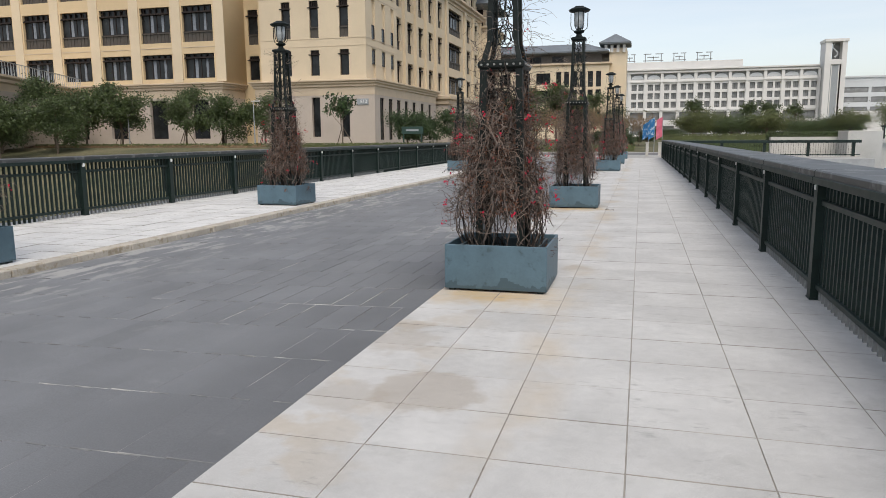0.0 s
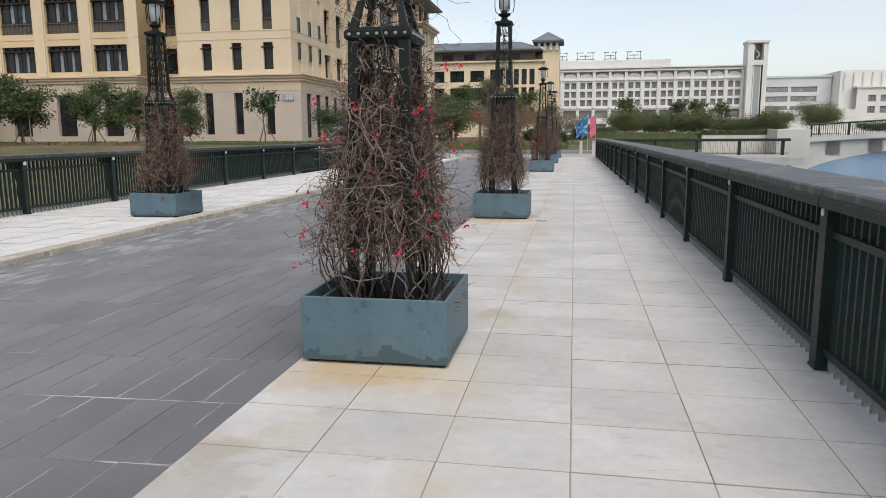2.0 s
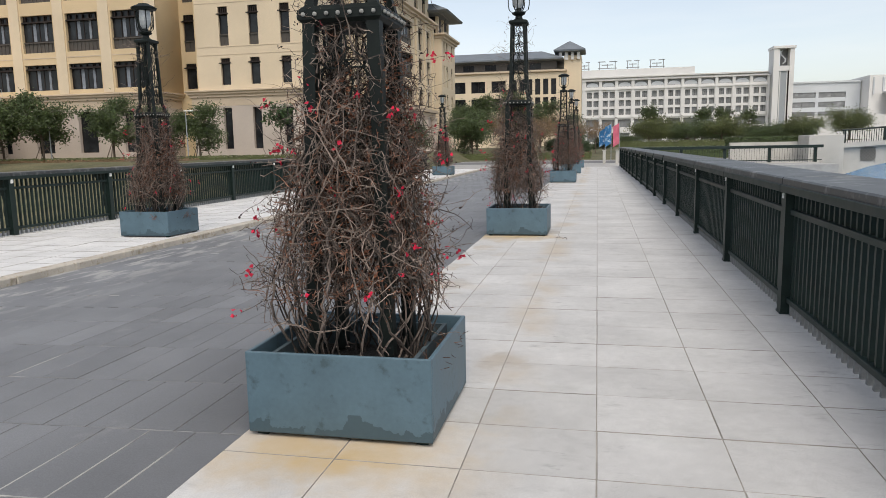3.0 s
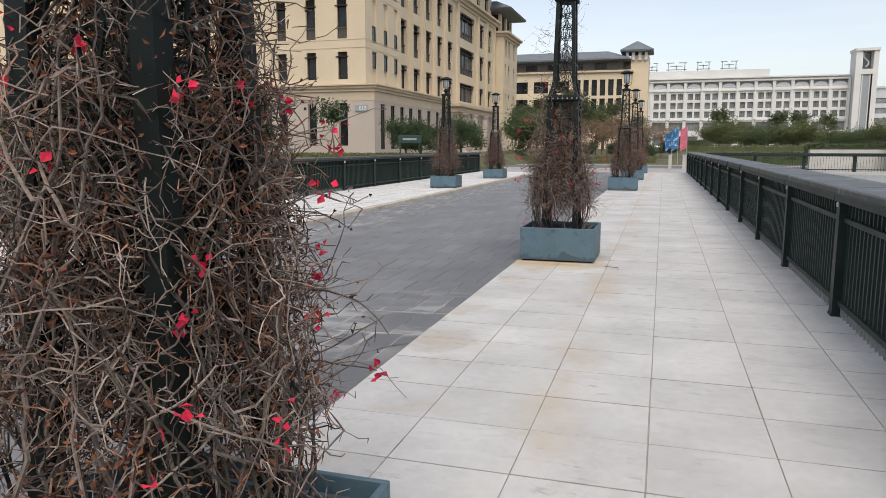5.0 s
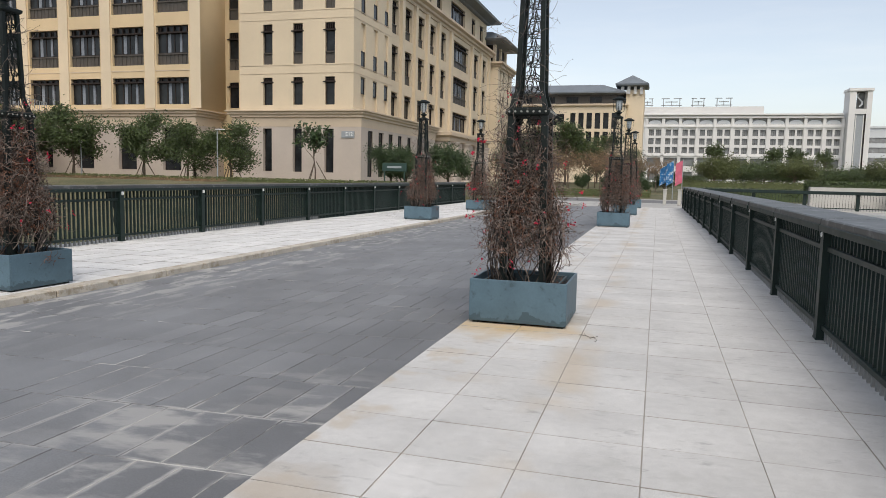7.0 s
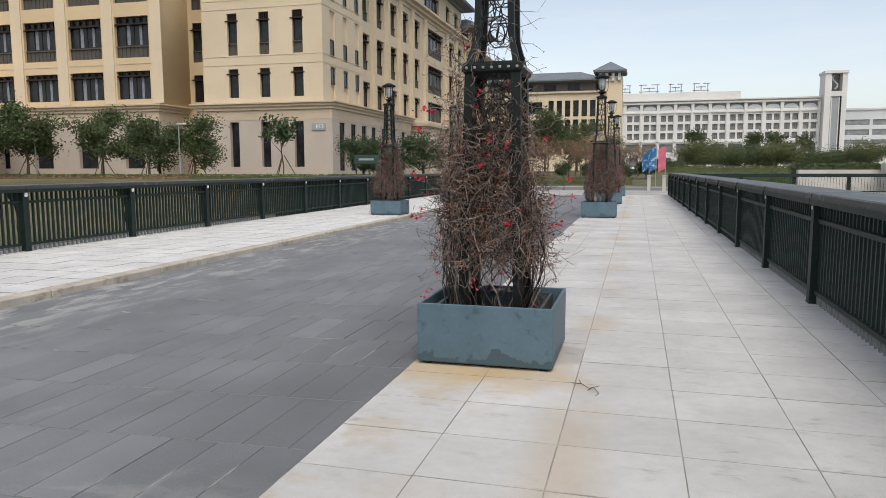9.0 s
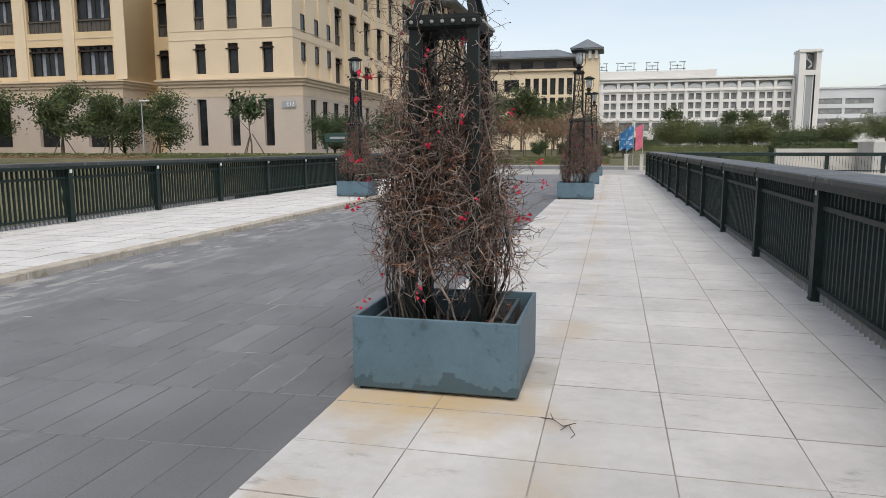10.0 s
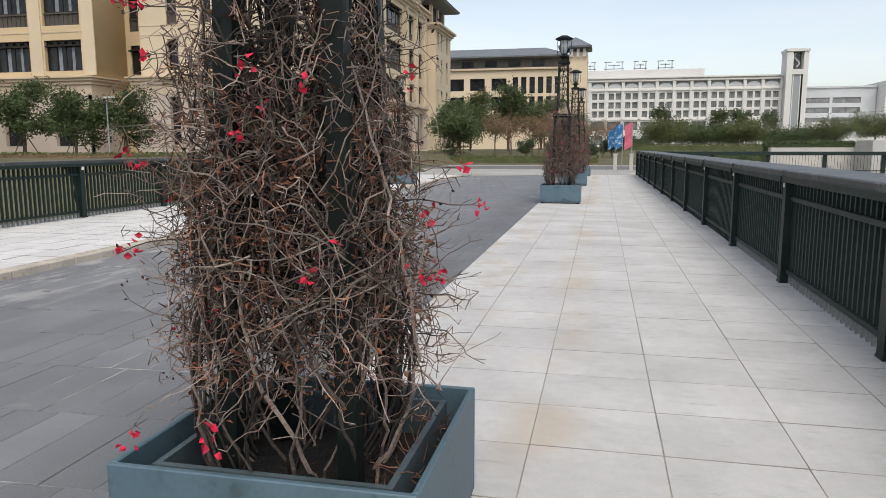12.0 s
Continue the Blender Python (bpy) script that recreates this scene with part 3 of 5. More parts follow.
# ---- iron railings ----
def railing(name, label, line, side, z, first, count, pitch, near, drift=0.0):
    """Posts, wide handrail, two rails and close balusters. side: +1 where the water lies towards +x."""
    th = thing(name, label, "railing", kind="structure")
    half = 0.02

    def bay_x(y):                                      # the line of the bridge edge drifts inwards past the middle
        return line - drift * max(0.0, y - 15.0)
    post = mesh_of("post", frustum(bmesh.new(), [(0.05, 0.06, 0), (0.05, 0.06, 1.03)]), IRON)
    foot = mesh_of("post_base", one_box(-0.058, 0.058, -0.068, 0.068, 0, 0.02, bevel=0.005), IRON)
    # Left railing: white post lamps. Right: tiny white pieces drawn as post highlights.
    lamp = mesh_of("post_lamp", lathe(bmesh.new(), [(0.004, 0.96), (0.011, 0.965), (0.011, 1.0), (0.005, 1.005)] if side > 0 else [(0.012, 0.94), (0.03, 0.95), (0.03, 1.0), (0.016, 1.02)], 8), WHITE_CAP)
    bracket = bmesh.new()
    prof = [(0.06, 0.12), (0.12, 0.2), (0.17, 0.42), (0.14, 0.6), (0.2, 0.8), (0.36, 0.98), (0.36, 1.04), (0.06, 1.04)]
    for s in (-0.02, 0.02):
        bracket.faces.new([bracket.verts.new((side * a, s, b)) for a, b in prof])
    fs = list(bracket.faces)
    for i in range(len(prof)):
        j = (i + 1) % len(prof)
        bracket.faces.new((fs[0].verts[i], fs[0].verts[j], fs[1].verts[j], fs[1].verts[i]))
    bracket = mesh_of("bracket", bracket, IRON)
    for i in range(count):
        p = part("post", post, IRON, th)
        p.location = (bay_x(first + i * pitch), first + i * pitch, z)
        for me2, nm, dx in ((foot, "post_base", 0), (lamp, "post_lamp", -side * 0.055), (bracket, "bracket", 0)):
            c = part(nm, me2, IRON, p)
            c.location = (dx, 0, 0)
    for i in range(count - 1):
        a, b = first + i * pitch, first + (i + 1) * pitch
        x = bay_x((a + b) / 2)
        for nm, dx, w, za, zb in (("upper_rail", side * 0.03, 0.042, 0.83, 0.875), ("lower_rail", side * 0.03, 0.042, 0.1, 0.145)):
            part(nm, one_box(x + dx - w, x + dx + w, a + 0.06, b - 0.06, z + za, z + zb, bevel=0.004), IRON, th)
        part("handrail", one_box(*sorted((x - side * 0.07, x + side * 0.53)), a + (0.002 if i else -0.1), b - 0.002, z + 1.045, z + 1.135, bevel=0.012), RAILTOP, th)
        part("handrail_lip", one_box(*sorted((x - side * 0.085, x - side * 0.06)), a + 0.003, b - 0.003, z + 1.015, z + 1.075, bevel=0.005), IRON, th)
    bar = mesh_of("baluster", frustum(bmesh.new(), [(half, 0.014, 0.002), (half, 0.014, 0.1), (half, 0.014, 1.045)]), IRON)
    bar.materials.append(FOOT_GREY)
    for poly in bar.polygons:
        poly.material_index = 1 if poly.center.z < 0.1 else 0
    rest = bmesh.new()
    n = round(pitch / 0.108)
    for i in range(count - 1):
        for k in range(1, n):
            y = first + i * pitch + pitch * k / n
            x = bay_x(first + (i + 0.5) * pitch)
            if near[0] <= y <= near[1]:
                b = part("baluster", bar, IRON, th)
                b.location = (x + side * 0.03, y, z)
            else:
                box(rest, x + side * 0.03 - half, x + side * 0.03 + half, y - 0.014, y + 0.014, z + 0.002, z + 1.045)
    tagged(part("far_balusters", rest, IRON, th), kind="stuff")
    return th


railing("railing_right", "dark green iron bridge railing with wide weathered handrail", 1.54, 1, 0.0, -16.47, 23, 2.7, (-1.0, 19), 0.007)
railing("railing_left", "dark green iron bridge railing with post lamps", -10.42, -1, PAVE_L, -14.43, 22, 2.69, (6, 24))


# ---- planters, lamp posts, vines ----
def planter(at, label):
    th = thing("planter", label, "planter", group="planters along the bridge", at=at)
    w, d, h, t = 0.48, 0.45, 0.44, 0.022
    for nm, b in (("front_panel", (-w, w, -d, -d + t)), ("back_panel", (-w, w, d - t, d)), ("side_panel", (-w, -w + t, -d + t, d - t)), ("side_panel", (w - t, w, -d + t, d - t))):
        part(nm, one_box(*b, 0.022, h, bevel=0.004), PLANTER, th)
    part("floor_panel", one_box(-w + t, w - t, -d + t, d - t, 0.03, 0.06), PLANTER, th)
    bm = bmesh.new()
    a, b, s = 0.385, 0.365, 0.022
    rings = [[bm.verts.new((sx * u, sy * v, z)) for sx, sy in ((-1, -1), (1, -1), (1, 1), (-1, 1))] for u, v, z in ((a, b, 0.06), (a, b, h - 0.03), (a - s, b - s, h - 0.03), (a - s, b - s, 0.06))]
    for lo, hi in zip(rings, rings[1:] + rings[:1]):
        for i in range(4):
            bm.faces.new((lo[i], lo[(i + 1) % 4], hi[(i + 1) % 4], hi[i]))
    part("inner_liner", bm, LINER, th, "dull blue inner planting box")
    for sx in (-1, 1):
        for sy in (-1, 1):
            part("foot", one_box(sx * (w - 0.06) - 0.03, sx * (w - 0.06) + 0.03, sy * (d - 0.06) - 0.03, sy * (d - 0.06) + 0.03, 0, 0.03), IRON, th)
    bm = bmesh.new()
    n = 14
    vs = [[bm.verts.new((-w + t + (2 * w - 2 * t) * i / n, -d + t + (2 * d - 2 * t) * j / n, 0.27 + 0.035 * noise.noise((i * 0.9, j * 0.9, 3)))) for i in range(n + 1)] for j in range(n + 1)]
    for j in range(n):
        for i in range(n):
            bm.faces.new((vs[j][i], vs[j][i + 1], vs[j + 1][i + 1], vs[j + 1][i]))
    part("soil", bm, SOIL, th, "dark dry soil")
    return th


def ring_points(cx, cz, rx, rz, n=14):
    return [(cx + rx * math.cos(2 * math.pi * i / n), cz + rz * math.sin(2 * math.pi * i / n)) for i in range(n + 1)]


def lattice(half0, half1, z0, z1, cell, wide):
    """Interlaced oval scrollwork on one flat side of the shaft, facing -y."""
    t = Tubes(4)
    n = round((z1 - z0) / cell)
    for k in range(n):
        z = z0 + (k + 0.5) * (z1 - z0) / n
        h = half0 + (half1 - half0) * (z - z0) / (z1 - z0)
        rx = h * wide
        for cx, rr in ((-h * 0.42, 0.52), (h * 0.42, 0.52)):
            t.add([(x, -h, zz) for x, zz in ring_points(cx * (1 if k % 2 else 0.6), z, rx * rr, cell * 0.62, 10)], 0.006, 0.006)
        t.add([(-h * 0.9, -h, z - cell / 2), (0, -h, z), (h * 0.9, -h, z - cell / 2)], 0.005, 0.005)
    return t.mesh("scrollwork", POST_IRON)


def lamp_post(at):
    th = thing("lamp_post", "tall dark green iron lamp post with scrollwork shaft, in a planter", "lamp post", group="lamp posts along the bridge", at=at @ Matrix.Diagonal((1, 1, 0.955, 1)))
    for sx in (-1, 1):
        for sy in (-1, 1):
            bm = bmesh.new()
            a = [bm.verts.new((sx * 0.205 + ex * 0.032, sy * 0.205 + ey * 0.032, 0.3)) for ex, ey in ((-1, -1), (1, -1), (1, 1), (-1, 1))]
            b = [bm.verts.new((sx * 0.165 + ex * 0.032, sy * 0.165 + ey * 0.032, 2.17)) for ex, ey in ((-1, -1), (1, -1), (1, 1), (-1, 1))]
            for i in range(4):
                bm.faces.new((a[i], a[(i + 1) % 4], b[(i + 1) % 4], b[i]))
            bm.faces.new(a[::-1]), bm.faces.new(b)
            part("leg", bm, POST_IRON, th)
    low = lattice(0.19, 0.16, 0.95, 2.14, 0.2, 1.0)
    for i in range(4):
        tagged(part("lower_scrollwork", low, POST_IRON, th), kind="stuff").rotation_euler = (0, 0, math.pi / 2 * i)
    part("ledge", frustum(bmesh.new(), [(0.195, 0.195, 2.145), (0.215, 0.215, 2.165), (0.215, 0.215, 2.21), (0.19, 0.19, 2.235)]), POST_IRON, th)
    studs = bmesh.new()
    for i in range(7):
        for s in (-1, 1):
            c = -0.18 + 0.36 * i / 6
            box(studs, c - 0.01, c + 0.01, *sorted((s * 0.216, s * 0.232)), 2.178, 2.198, bevel=0.005)
            box(studs, *sorted((s * 0.216, s * 0.232)), c - 0.01, c + 0.01, 2.178, 2.198, bevel=0.005)
    tagged(part("ledge_studding", studs, STUD, th), kind="stuff")
    for sx in (-1, 1):
        for sy in (-1, 1):
            t = Tubes(4)
            t.add([(sx * r, sy * r, z) for r, z in ((0.165, 2.225), (0.155, 2.28), (0.142, 2.33), (0.131, 2.38), (0.122, 2.44))], 0.034, 0.026)
            part("shoulder", t.mesh("shoulder", POST_IRON), POST_IRON, th)
            bm = bmesh.new()
            rings = []
            for c, z in ((0.122, 2.42), (0.098, 3.48)):
                rings.append([bm.verts.new((sx * c + ex * 0.022, sy * c + ey * 0.022, z)) for ex, ey in ((-1, -1), (1, -1), (1, 1), (-1, 1))])
            for i in range(4):
                bm.faces.new((rings[0][i], rings[0][(i + 1) % 4], rings[1][(i + 1) % 4], rings[1][i]))
            bm.faces.new(rings[0][::-1]), bm.faces.new(rings[1])
            part("upper_leg", bm, POST_IRON, th)
    up = lattice(0.122, 0.098, 2.4, 3.44, 0.15, 1.0)
    for i in range(4):
        tagged(part("upper_scrollwork", up, POST_IRON, th), kind="stuff").rotation_euler = (0, 0, math.pi / 2 * i)
    part("shaft_cap", frustum(bmesh.new(), [(0.13, 0.13, 3.46), (0.145, 0.145, 3.48), (0.145, 0.145, 3.51), (0.1, 0.1, 3.53)]), POST_IRON, th)
    part("neck", lathe(bmesh.new(), [(0.1, 3.53), (0.06, 3.56), (0.05, 3.6), (0.1, 3.63), (0.11, 3.65), (0.05, 3.67), (0.03, 3.74)], 16), POST_IRON, th)
    for i in range(8):
        t = Tubes(4)
        an = math.pi / 4 * i
        r_z = [(0.03, 3.68), (0.1, 3.66), (0.15, 3.7), (0.165, 3.78), (0.165, 4.02)] if i % 2 == 0 else [(0.03, 3.7), (0.08, 3.7), (0.115, 3.76), (0.12, 3.9), (0.12, 4.03)]
        t.add([(math.cos(an) * r, math.sin(an) * r, z) for r, z in r_z], 0.009, 0.009)
        part("cage_bar", t.mesh("cage_bar", POST_IRON), POST_IRON, th)
    part("lantern_glass", lathe(bmesh.new(), [(0.045, 3.72), (0.08, 3.78), (0.1, 3.86), (0.1, 4.03)], 12), GLOBE, th, "frosted grey lantern glass")
    part("lantern_cap", lathe(bmesh.new(), [(0.14, 4.03), (0.2, 4.05), (0.215, 4.08), (0.15, 4.115), (0.1, 4.135), (0.09, 4.15), (0.02, 4.16)], 12), POST_IRON, th)
    return th


def vine(at, seed, label, density=1.0, sprays=(), thick=1.0):
    """A leafless climber: stems from the soil, long arching canes, a tangle round the post, withered leaves, stray shoots and a few red bracts."""
    r = random.Random(seed)
    th = thing("bougainvillea_vine", label, "climbing plant", group="vines on the lamp posts", at=at)
    stems, canes, fine, dry = Tubes(3), Tubes(4), Tubes(3), Tubes(3)
    fl, withered, buds = Leaves(r), Leaves(r), Leaves(r)
    lean = [r.uniform(0, 6.283) for _ in range(3)]

    def radius(z, an=0.0):
        pts = ((0.3, 0.34), (0.5, 0.42), (0.75, 0.46), (1.05, 0.43), (1.4, 0.35), (1.75, 0.29), (2.15, 0.255), (2.5, 0.19), (3.2, 0.13))
        bulge = 1 + 0.09 * math.sin(an + lean[0] + z * 2.1) + 0.07 * math.sin(2 * an + lean[1] - z * 3.3) + 0.05 * math.sin(5 * z + lean[2])
        for (a, ra), (b, rb) in zip(pts, pts[1:]):
            if z <= b:
                return (ra + (rb - ra) * (z - a) / (b - a)) * bulge
        return 0.12

    def at_polar(an, z, k):
        rr = radius(z, an) * k
        return Vector((math.cos(an) * rr, math.sin(an) * rr, z))

    def shake(s):
        return Vector((r.gauss(0, s), r.gauss(0, s), r.gauss(0, s)))

    for i in range(int(62 * density)):                     # stems rooted in the soil
        an = r.uniform(0, 6.283)
        sq = min(1 / max(abs(math.cos(an)), 1e-3), 1 / max(abs(math.sin(an)), 1e-3), 1.25)
        k = r.uniform(0.5, 1.0)
        p = Vector((math.cos(an) * 0.31 * k * sq, math.sin(an) * 0.3 * k * sq, 0.27))
        top = r.choice((0.9, 1.1, 1.3, 1.6, 2.0)) * r.uniform(0.8, 1.1)
        pts, way, turn = [p.copy()], an, r.gauss(0, 0.06)
        while p.z < top and len(pts) < 40:
            way += turn + r.gauss(0, 0.05)
            p = at_polar(way, p.z + r.uniform(0.035, 0.08), 0.45 + 0.5 * k) + shake(0.01)
            pts.append(p.lerp(pts[-1], 0.3) if len(pts) > 1 else p)
        (stems if r.random() < 0.55 else canes).add(pts, r.uniform(0.0045, 0.0085) * thick, 0.003)
    for i in range(int(170 * density)):                    # long arching canes that cross one another
        an, z = r.uniform(0, 6.283), r.uniform(0.66, 1.9)
        k, turn, rise = r.uniform(0.6, 1.02), r.choice((-1, 1)) * r.uniform(0.03, 0.16), r.uniform(-0.03, 0.075)
        pts = []
        for _ in range(r.randint(7, 15)):
            pts.append(at_polar(an, z, k) + shake(0.008))
            an, z = an + turn, min(2.7, max(0.56, z + rise))
            turn, rise, k = turn + r.gauss(0, 0.02), rise - 0.006 + r.gauss(0, 0.008), min(1.1, k + r.gauss(0.012, 0.02))
        canes.add(pts, r.uniform(0.0024, 0.0046) * thick, 0.0016)
        for _ in range(7):                                 # short spurs and thorns
            b = r.choice(pts)
            canes.add([b, b + shake(1).normalized() * r.uniform(0.012, 0.05)], 0.0021 * thick, 0.001)

    def twig(t, z, k, n, step, r0, out=0.5, lift=0.0, start=None, spurs=0):
        an = r.uniform(0, 6.283)
        p = at_polar(an, z, k) if start is None else start
        d = Vector((math.cos(an) * out + r.gauss(0, 0.6), math.sin(an) * out + r.gauss(0, 0.6), lift + r.gauss(0, 0.6))).normalized()
        pts = [p]
        for _ in range(n):
            d = (d + shake(0.36)).normalized()
            p = p + d * step * r.uniform(0.7, 1.3)
            pts.append(p)
        t.add(pts, r0 * thick, r0 * 0.45)
        for s in range(spurs):
            b = r.choice(pts[1:])
            t.add([b, b + shake(1).normalized() * r.uniform(0.015, 0.045)], r0 * 0.8 * thick, r0 * 0.4)
        return pts[-1], d

    def blossom(p, n, spread=0.014):
        for _ in range(n):
            fl.add(p + shake(spread), r.uniform(0.02, 0.034), 0.85)

    for i in range(int(1500 * density)):
        z = min(2.9, 0.72 + abs(r.gauss(0.42, 0.5)))
        twig(fine, z, r.uniform(0.3, 1.0), r.choice((5, 6, 8, 9)), 0.036, r.uniform(0.0016, 0.0034), 0.1, 0.15, spurs=3)
    for i in range(int(1150 * density)):                   # inner tangle, core shade put into its dark colour
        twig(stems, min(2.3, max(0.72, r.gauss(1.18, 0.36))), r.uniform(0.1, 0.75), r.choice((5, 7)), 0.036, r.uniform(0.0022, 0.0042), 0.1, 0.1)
    for i in range(int(1500 * density)):
        z = min(2.3, max(0.7, r.gauss(1.2, 0.34)))
        twig(dry, z, r.uniform(0.4, 1.03), r.choice((3, 4, 5)), 0.026, r.uniform(0.0015, 0.0034), 0.2, 0.0, spurs=2)
    knots = [(r.uniform(0, 6.283), min(2.2, max(0.72, r.gauss(1.18, 0.3)))) for _ in range(75)]
    for i in range(int(2600 * density)):                   # withered leaves, in knots
        an, z = r.choice(knots)
        withered.add(at_polar(an + r.gauss(0, 0.16), z + r.gauss(0, 0.07), r.uniform(0.5, 1.05)), r.uniform(0.012, 0.03) * thick, 0.55)
    for i in range(int(150 * density)):                    # stray shoots
        z = r.uniform(0.5, 2.2)
        e, d = twig(fine, z, r.uniform(0.8, 1.0), r.choice((4, 5, 7)), 0.045, 0.0028, 1.2, 0.15, spurs=4)
        if r.random() < 0.15:
            blossom(e, r.choice((3, 4, 6)), 0.018)
        elif r.random() < 0.5:
            for _ in range(3):
                buds.add(e + shake(0.012), r.uniform(0.01, 0.018), 0.7)
    for i in range(int(70 * density)):                     # litter lying in the planter beside the inner box
        twig(dry, 0, 0, 3, 0.035, 0.003, start=Vector((r.uniform(0.39, 0.44), r.uniform(-0.38, 0.38), r.uniform(0.3, 0.38))))
    for an, z, ln in sprays:                               # long flowering shoots
        p = at_polar(an, z, 0.8)
        d = Vector((math.cos(an), math.sin(an), 0.15))
        pts = [p]
        for k2 in range(8):
            d = (d + Vector((r.gauss(0, 0.12), r.gauss(0, 0.12), r.gauss(-0.03, 0.12)))).normalized()
            p = p + d * abs(ln) / 8
            pts.append(p)
            if ln > 0 and (k2 == 7 or (k2 == 5 and ln > 0.2 and r.random() < 0.6)):
                blossom(p, 7)
            elif k2 > 2 and r.random() < 0.5:
                e = p + shake(0.03)
                fine.add([p, e], 0.002, 0.0012)
                buds.add(e, 0.014, 0.8)
        fine.add(pts, 0.0038, 0.0018)
    for i in range(int(65 * density)):                     # thin spines high on the shaft
        e, d = twig(fine, r.uniform(2.2, 3.3), 1.0, r.choice((4, 5, 6)), 0.06, 0.0026 * thick, 2.2, 0.1, spurs=1)
        if r.random() < 0.3:
            buds.add(e, 0.016, 0.8)
    for i in range(int(16 * density)):
        blossom(at_polar(r.uniform(0, 6.283), r.uniform(0.7, 2.3), 1.02), r.choice((3, 4, 5)), 0.016)
    tagged(part("stem_tangle", stems.mesh("stem_tangle", STALK), STALK, th, "gnarled dark stems rooted in the soil, with inner twigs darkened as shade"), kind="stuff")
    tagged(part("cane_tangle", canes.mesh("cane_tangle", STEM), STEM, th, "long arching grey-brown canes"), kind="stuff")
    tagged(part("twig_tangle", fine.mesh("twig_tangle", STEM), STEM, th), kind="stuff")
    tagged(part("dry_growth", dry.mesh("dry_growth", TWIG), TWIG, th, "dry reddish-brown twigs"), kind="stuff")
    tagged(part("withered_foliage", withered.mesh("withered_foliage", DEAD), DEAD, th, "curled reddish-brown dead leaves"), kind="stuff")
    tagged(part("bud_scatter", buds.mesh("bud_scatter", BUD), BUD, th, "black dried buds"), kind="stuff")
    tagged(part("blossom", fl.mesh("blossom", FLOWER), FLOWER, th, "crimson papery flowers"), kind="stuff")
    return th


RIGHT = [(-1.25, 2.45), (-1.25, 10.45), (-1.25, 25.9), (-1.25, 33.8), (-1.25, 41.7)]
LEFT = [(-7.72, 1.99), (-7.63, 10.1), (-7.58, 26.0), (-7.58, 34.0)]
first_planter = planter(pose(*RIGHT[0], 0), "blue-grey metal planter box on the granite pavement")
first_post = lamp_post(pose(*RIGHT[0], 0))
vine_a = vine(pose(*RIGHT[0], 0), 11, "bare brown bougainvillea with a few red flowers",
              sprays=((3.2, 1.72, 0.28), (3.4, 1.5, 0.24), (3.0, 1.38, 0.22), (3.3, 1.02, 0.2), (2.9, 0.95, 0.2), (3.6, 0.88, 0.22), (0.9, 1.2, 0.24), (0.8, 0.86, 0.28), (0.75, 1.14, 0.1), (0.85, 1.0, 0.1), (1.0, 1.62, 0.12), (0.9, 1.86, 0.32), (-0.6, 1.62, 0.06), (-0.5, 1.2, 0.06), (-0.7, 1.08, 0.06), (0.6, 1.1, -0.35), (0.9, 0.8, -0.42), (1.1, 1.3, -0.4), (0.7, 1.4, -0.3), (1.0, 0.72, -0.35), (0.5, 0.9, -0.3)))
vine_b = vine(pose(RIGHT[1][0] - 0.06, RIGHT[1][1], 0), 23, "tangled leafless bougainvillea dotted with red flowers", 0.9,
              sprays=((3.3, 1.2, 0.32), (3.5, 1.06, 0.28), (3.0, 1.16, 0.2), (3.1, 1.66, 0.3), (3.6, 1.8, 0.25), (-0.2, 1.32, 0.28), (0.2, 1.2, 0.3), (-0.5, 0.98, 0.22), (4.9, 1.45, 0.12), (5.2, 1.0, 0.1)))
vine_c = vine(pose(*RIGHT[2], 0), 37, "brown leafless bougainvillea climbing a lamp post", 1.0, thick=1.3)
for i, (x, y) in enumerate(RIGHT[1:] + LEFT):
    z = 0.0 if x > -5 else PAVE_L
    copy_thing(first_planter, pose(x, y, z, 0, 0, (0, 0, 1, 0, 1, -2, 1, 0)[i]))
    copy_thing(first_post, pose(x, y, z))
    if i > 1:
        copy_thing(vine_c, pose(x, y, z, 0, 0, 67 * i))


# ---- buildings ----
def wall_face(bm, along, across, facing, u0, u1, z0, z1, holes, depth):
    """One outside wall in the plane `across`, running `along` x or y, with real openings of the given depth. facing: +1 or -1."""
    us = sorted({u0, u1, *(h[0] for h in holes), *(h[1] for h in holes)})
    zs = sorted({z0, z1, *(h[2] for h in holes), *(h[3] for h in holes)})

    def at(u, d, z):
        c = across - facing * d
        return bm.verts.new((u, c, z) if along == "x" else (c, u, z))
    for a, b in zip(us, us[1:]):
        for c, d in zip(zs, zs[1:]):
            mu, mz = (a + b) / 2, (c + d) / 2
            if not any(h[0] < mu < h[1] and h[2] < mz < h[3] for h in holes):
                bm.faces.new([at(*p) for p in ((a, 0, c), (b, 0, c), (b, 0, d), (a, 0, d))])
    for a, b, c, d in holes:
        for p, q in (((a, c), (b, c)), ((b, c), (b, d)), ((b, d), (a, d)), ((a, d), (a, c))):
            bm.faces.new([at(p[0], 0, p[1]), at(q[0], 0, q[1]), at(q[0], depth, q[1]), at(p[0], depth, p[1])])
    return bm


window_meshes = {}


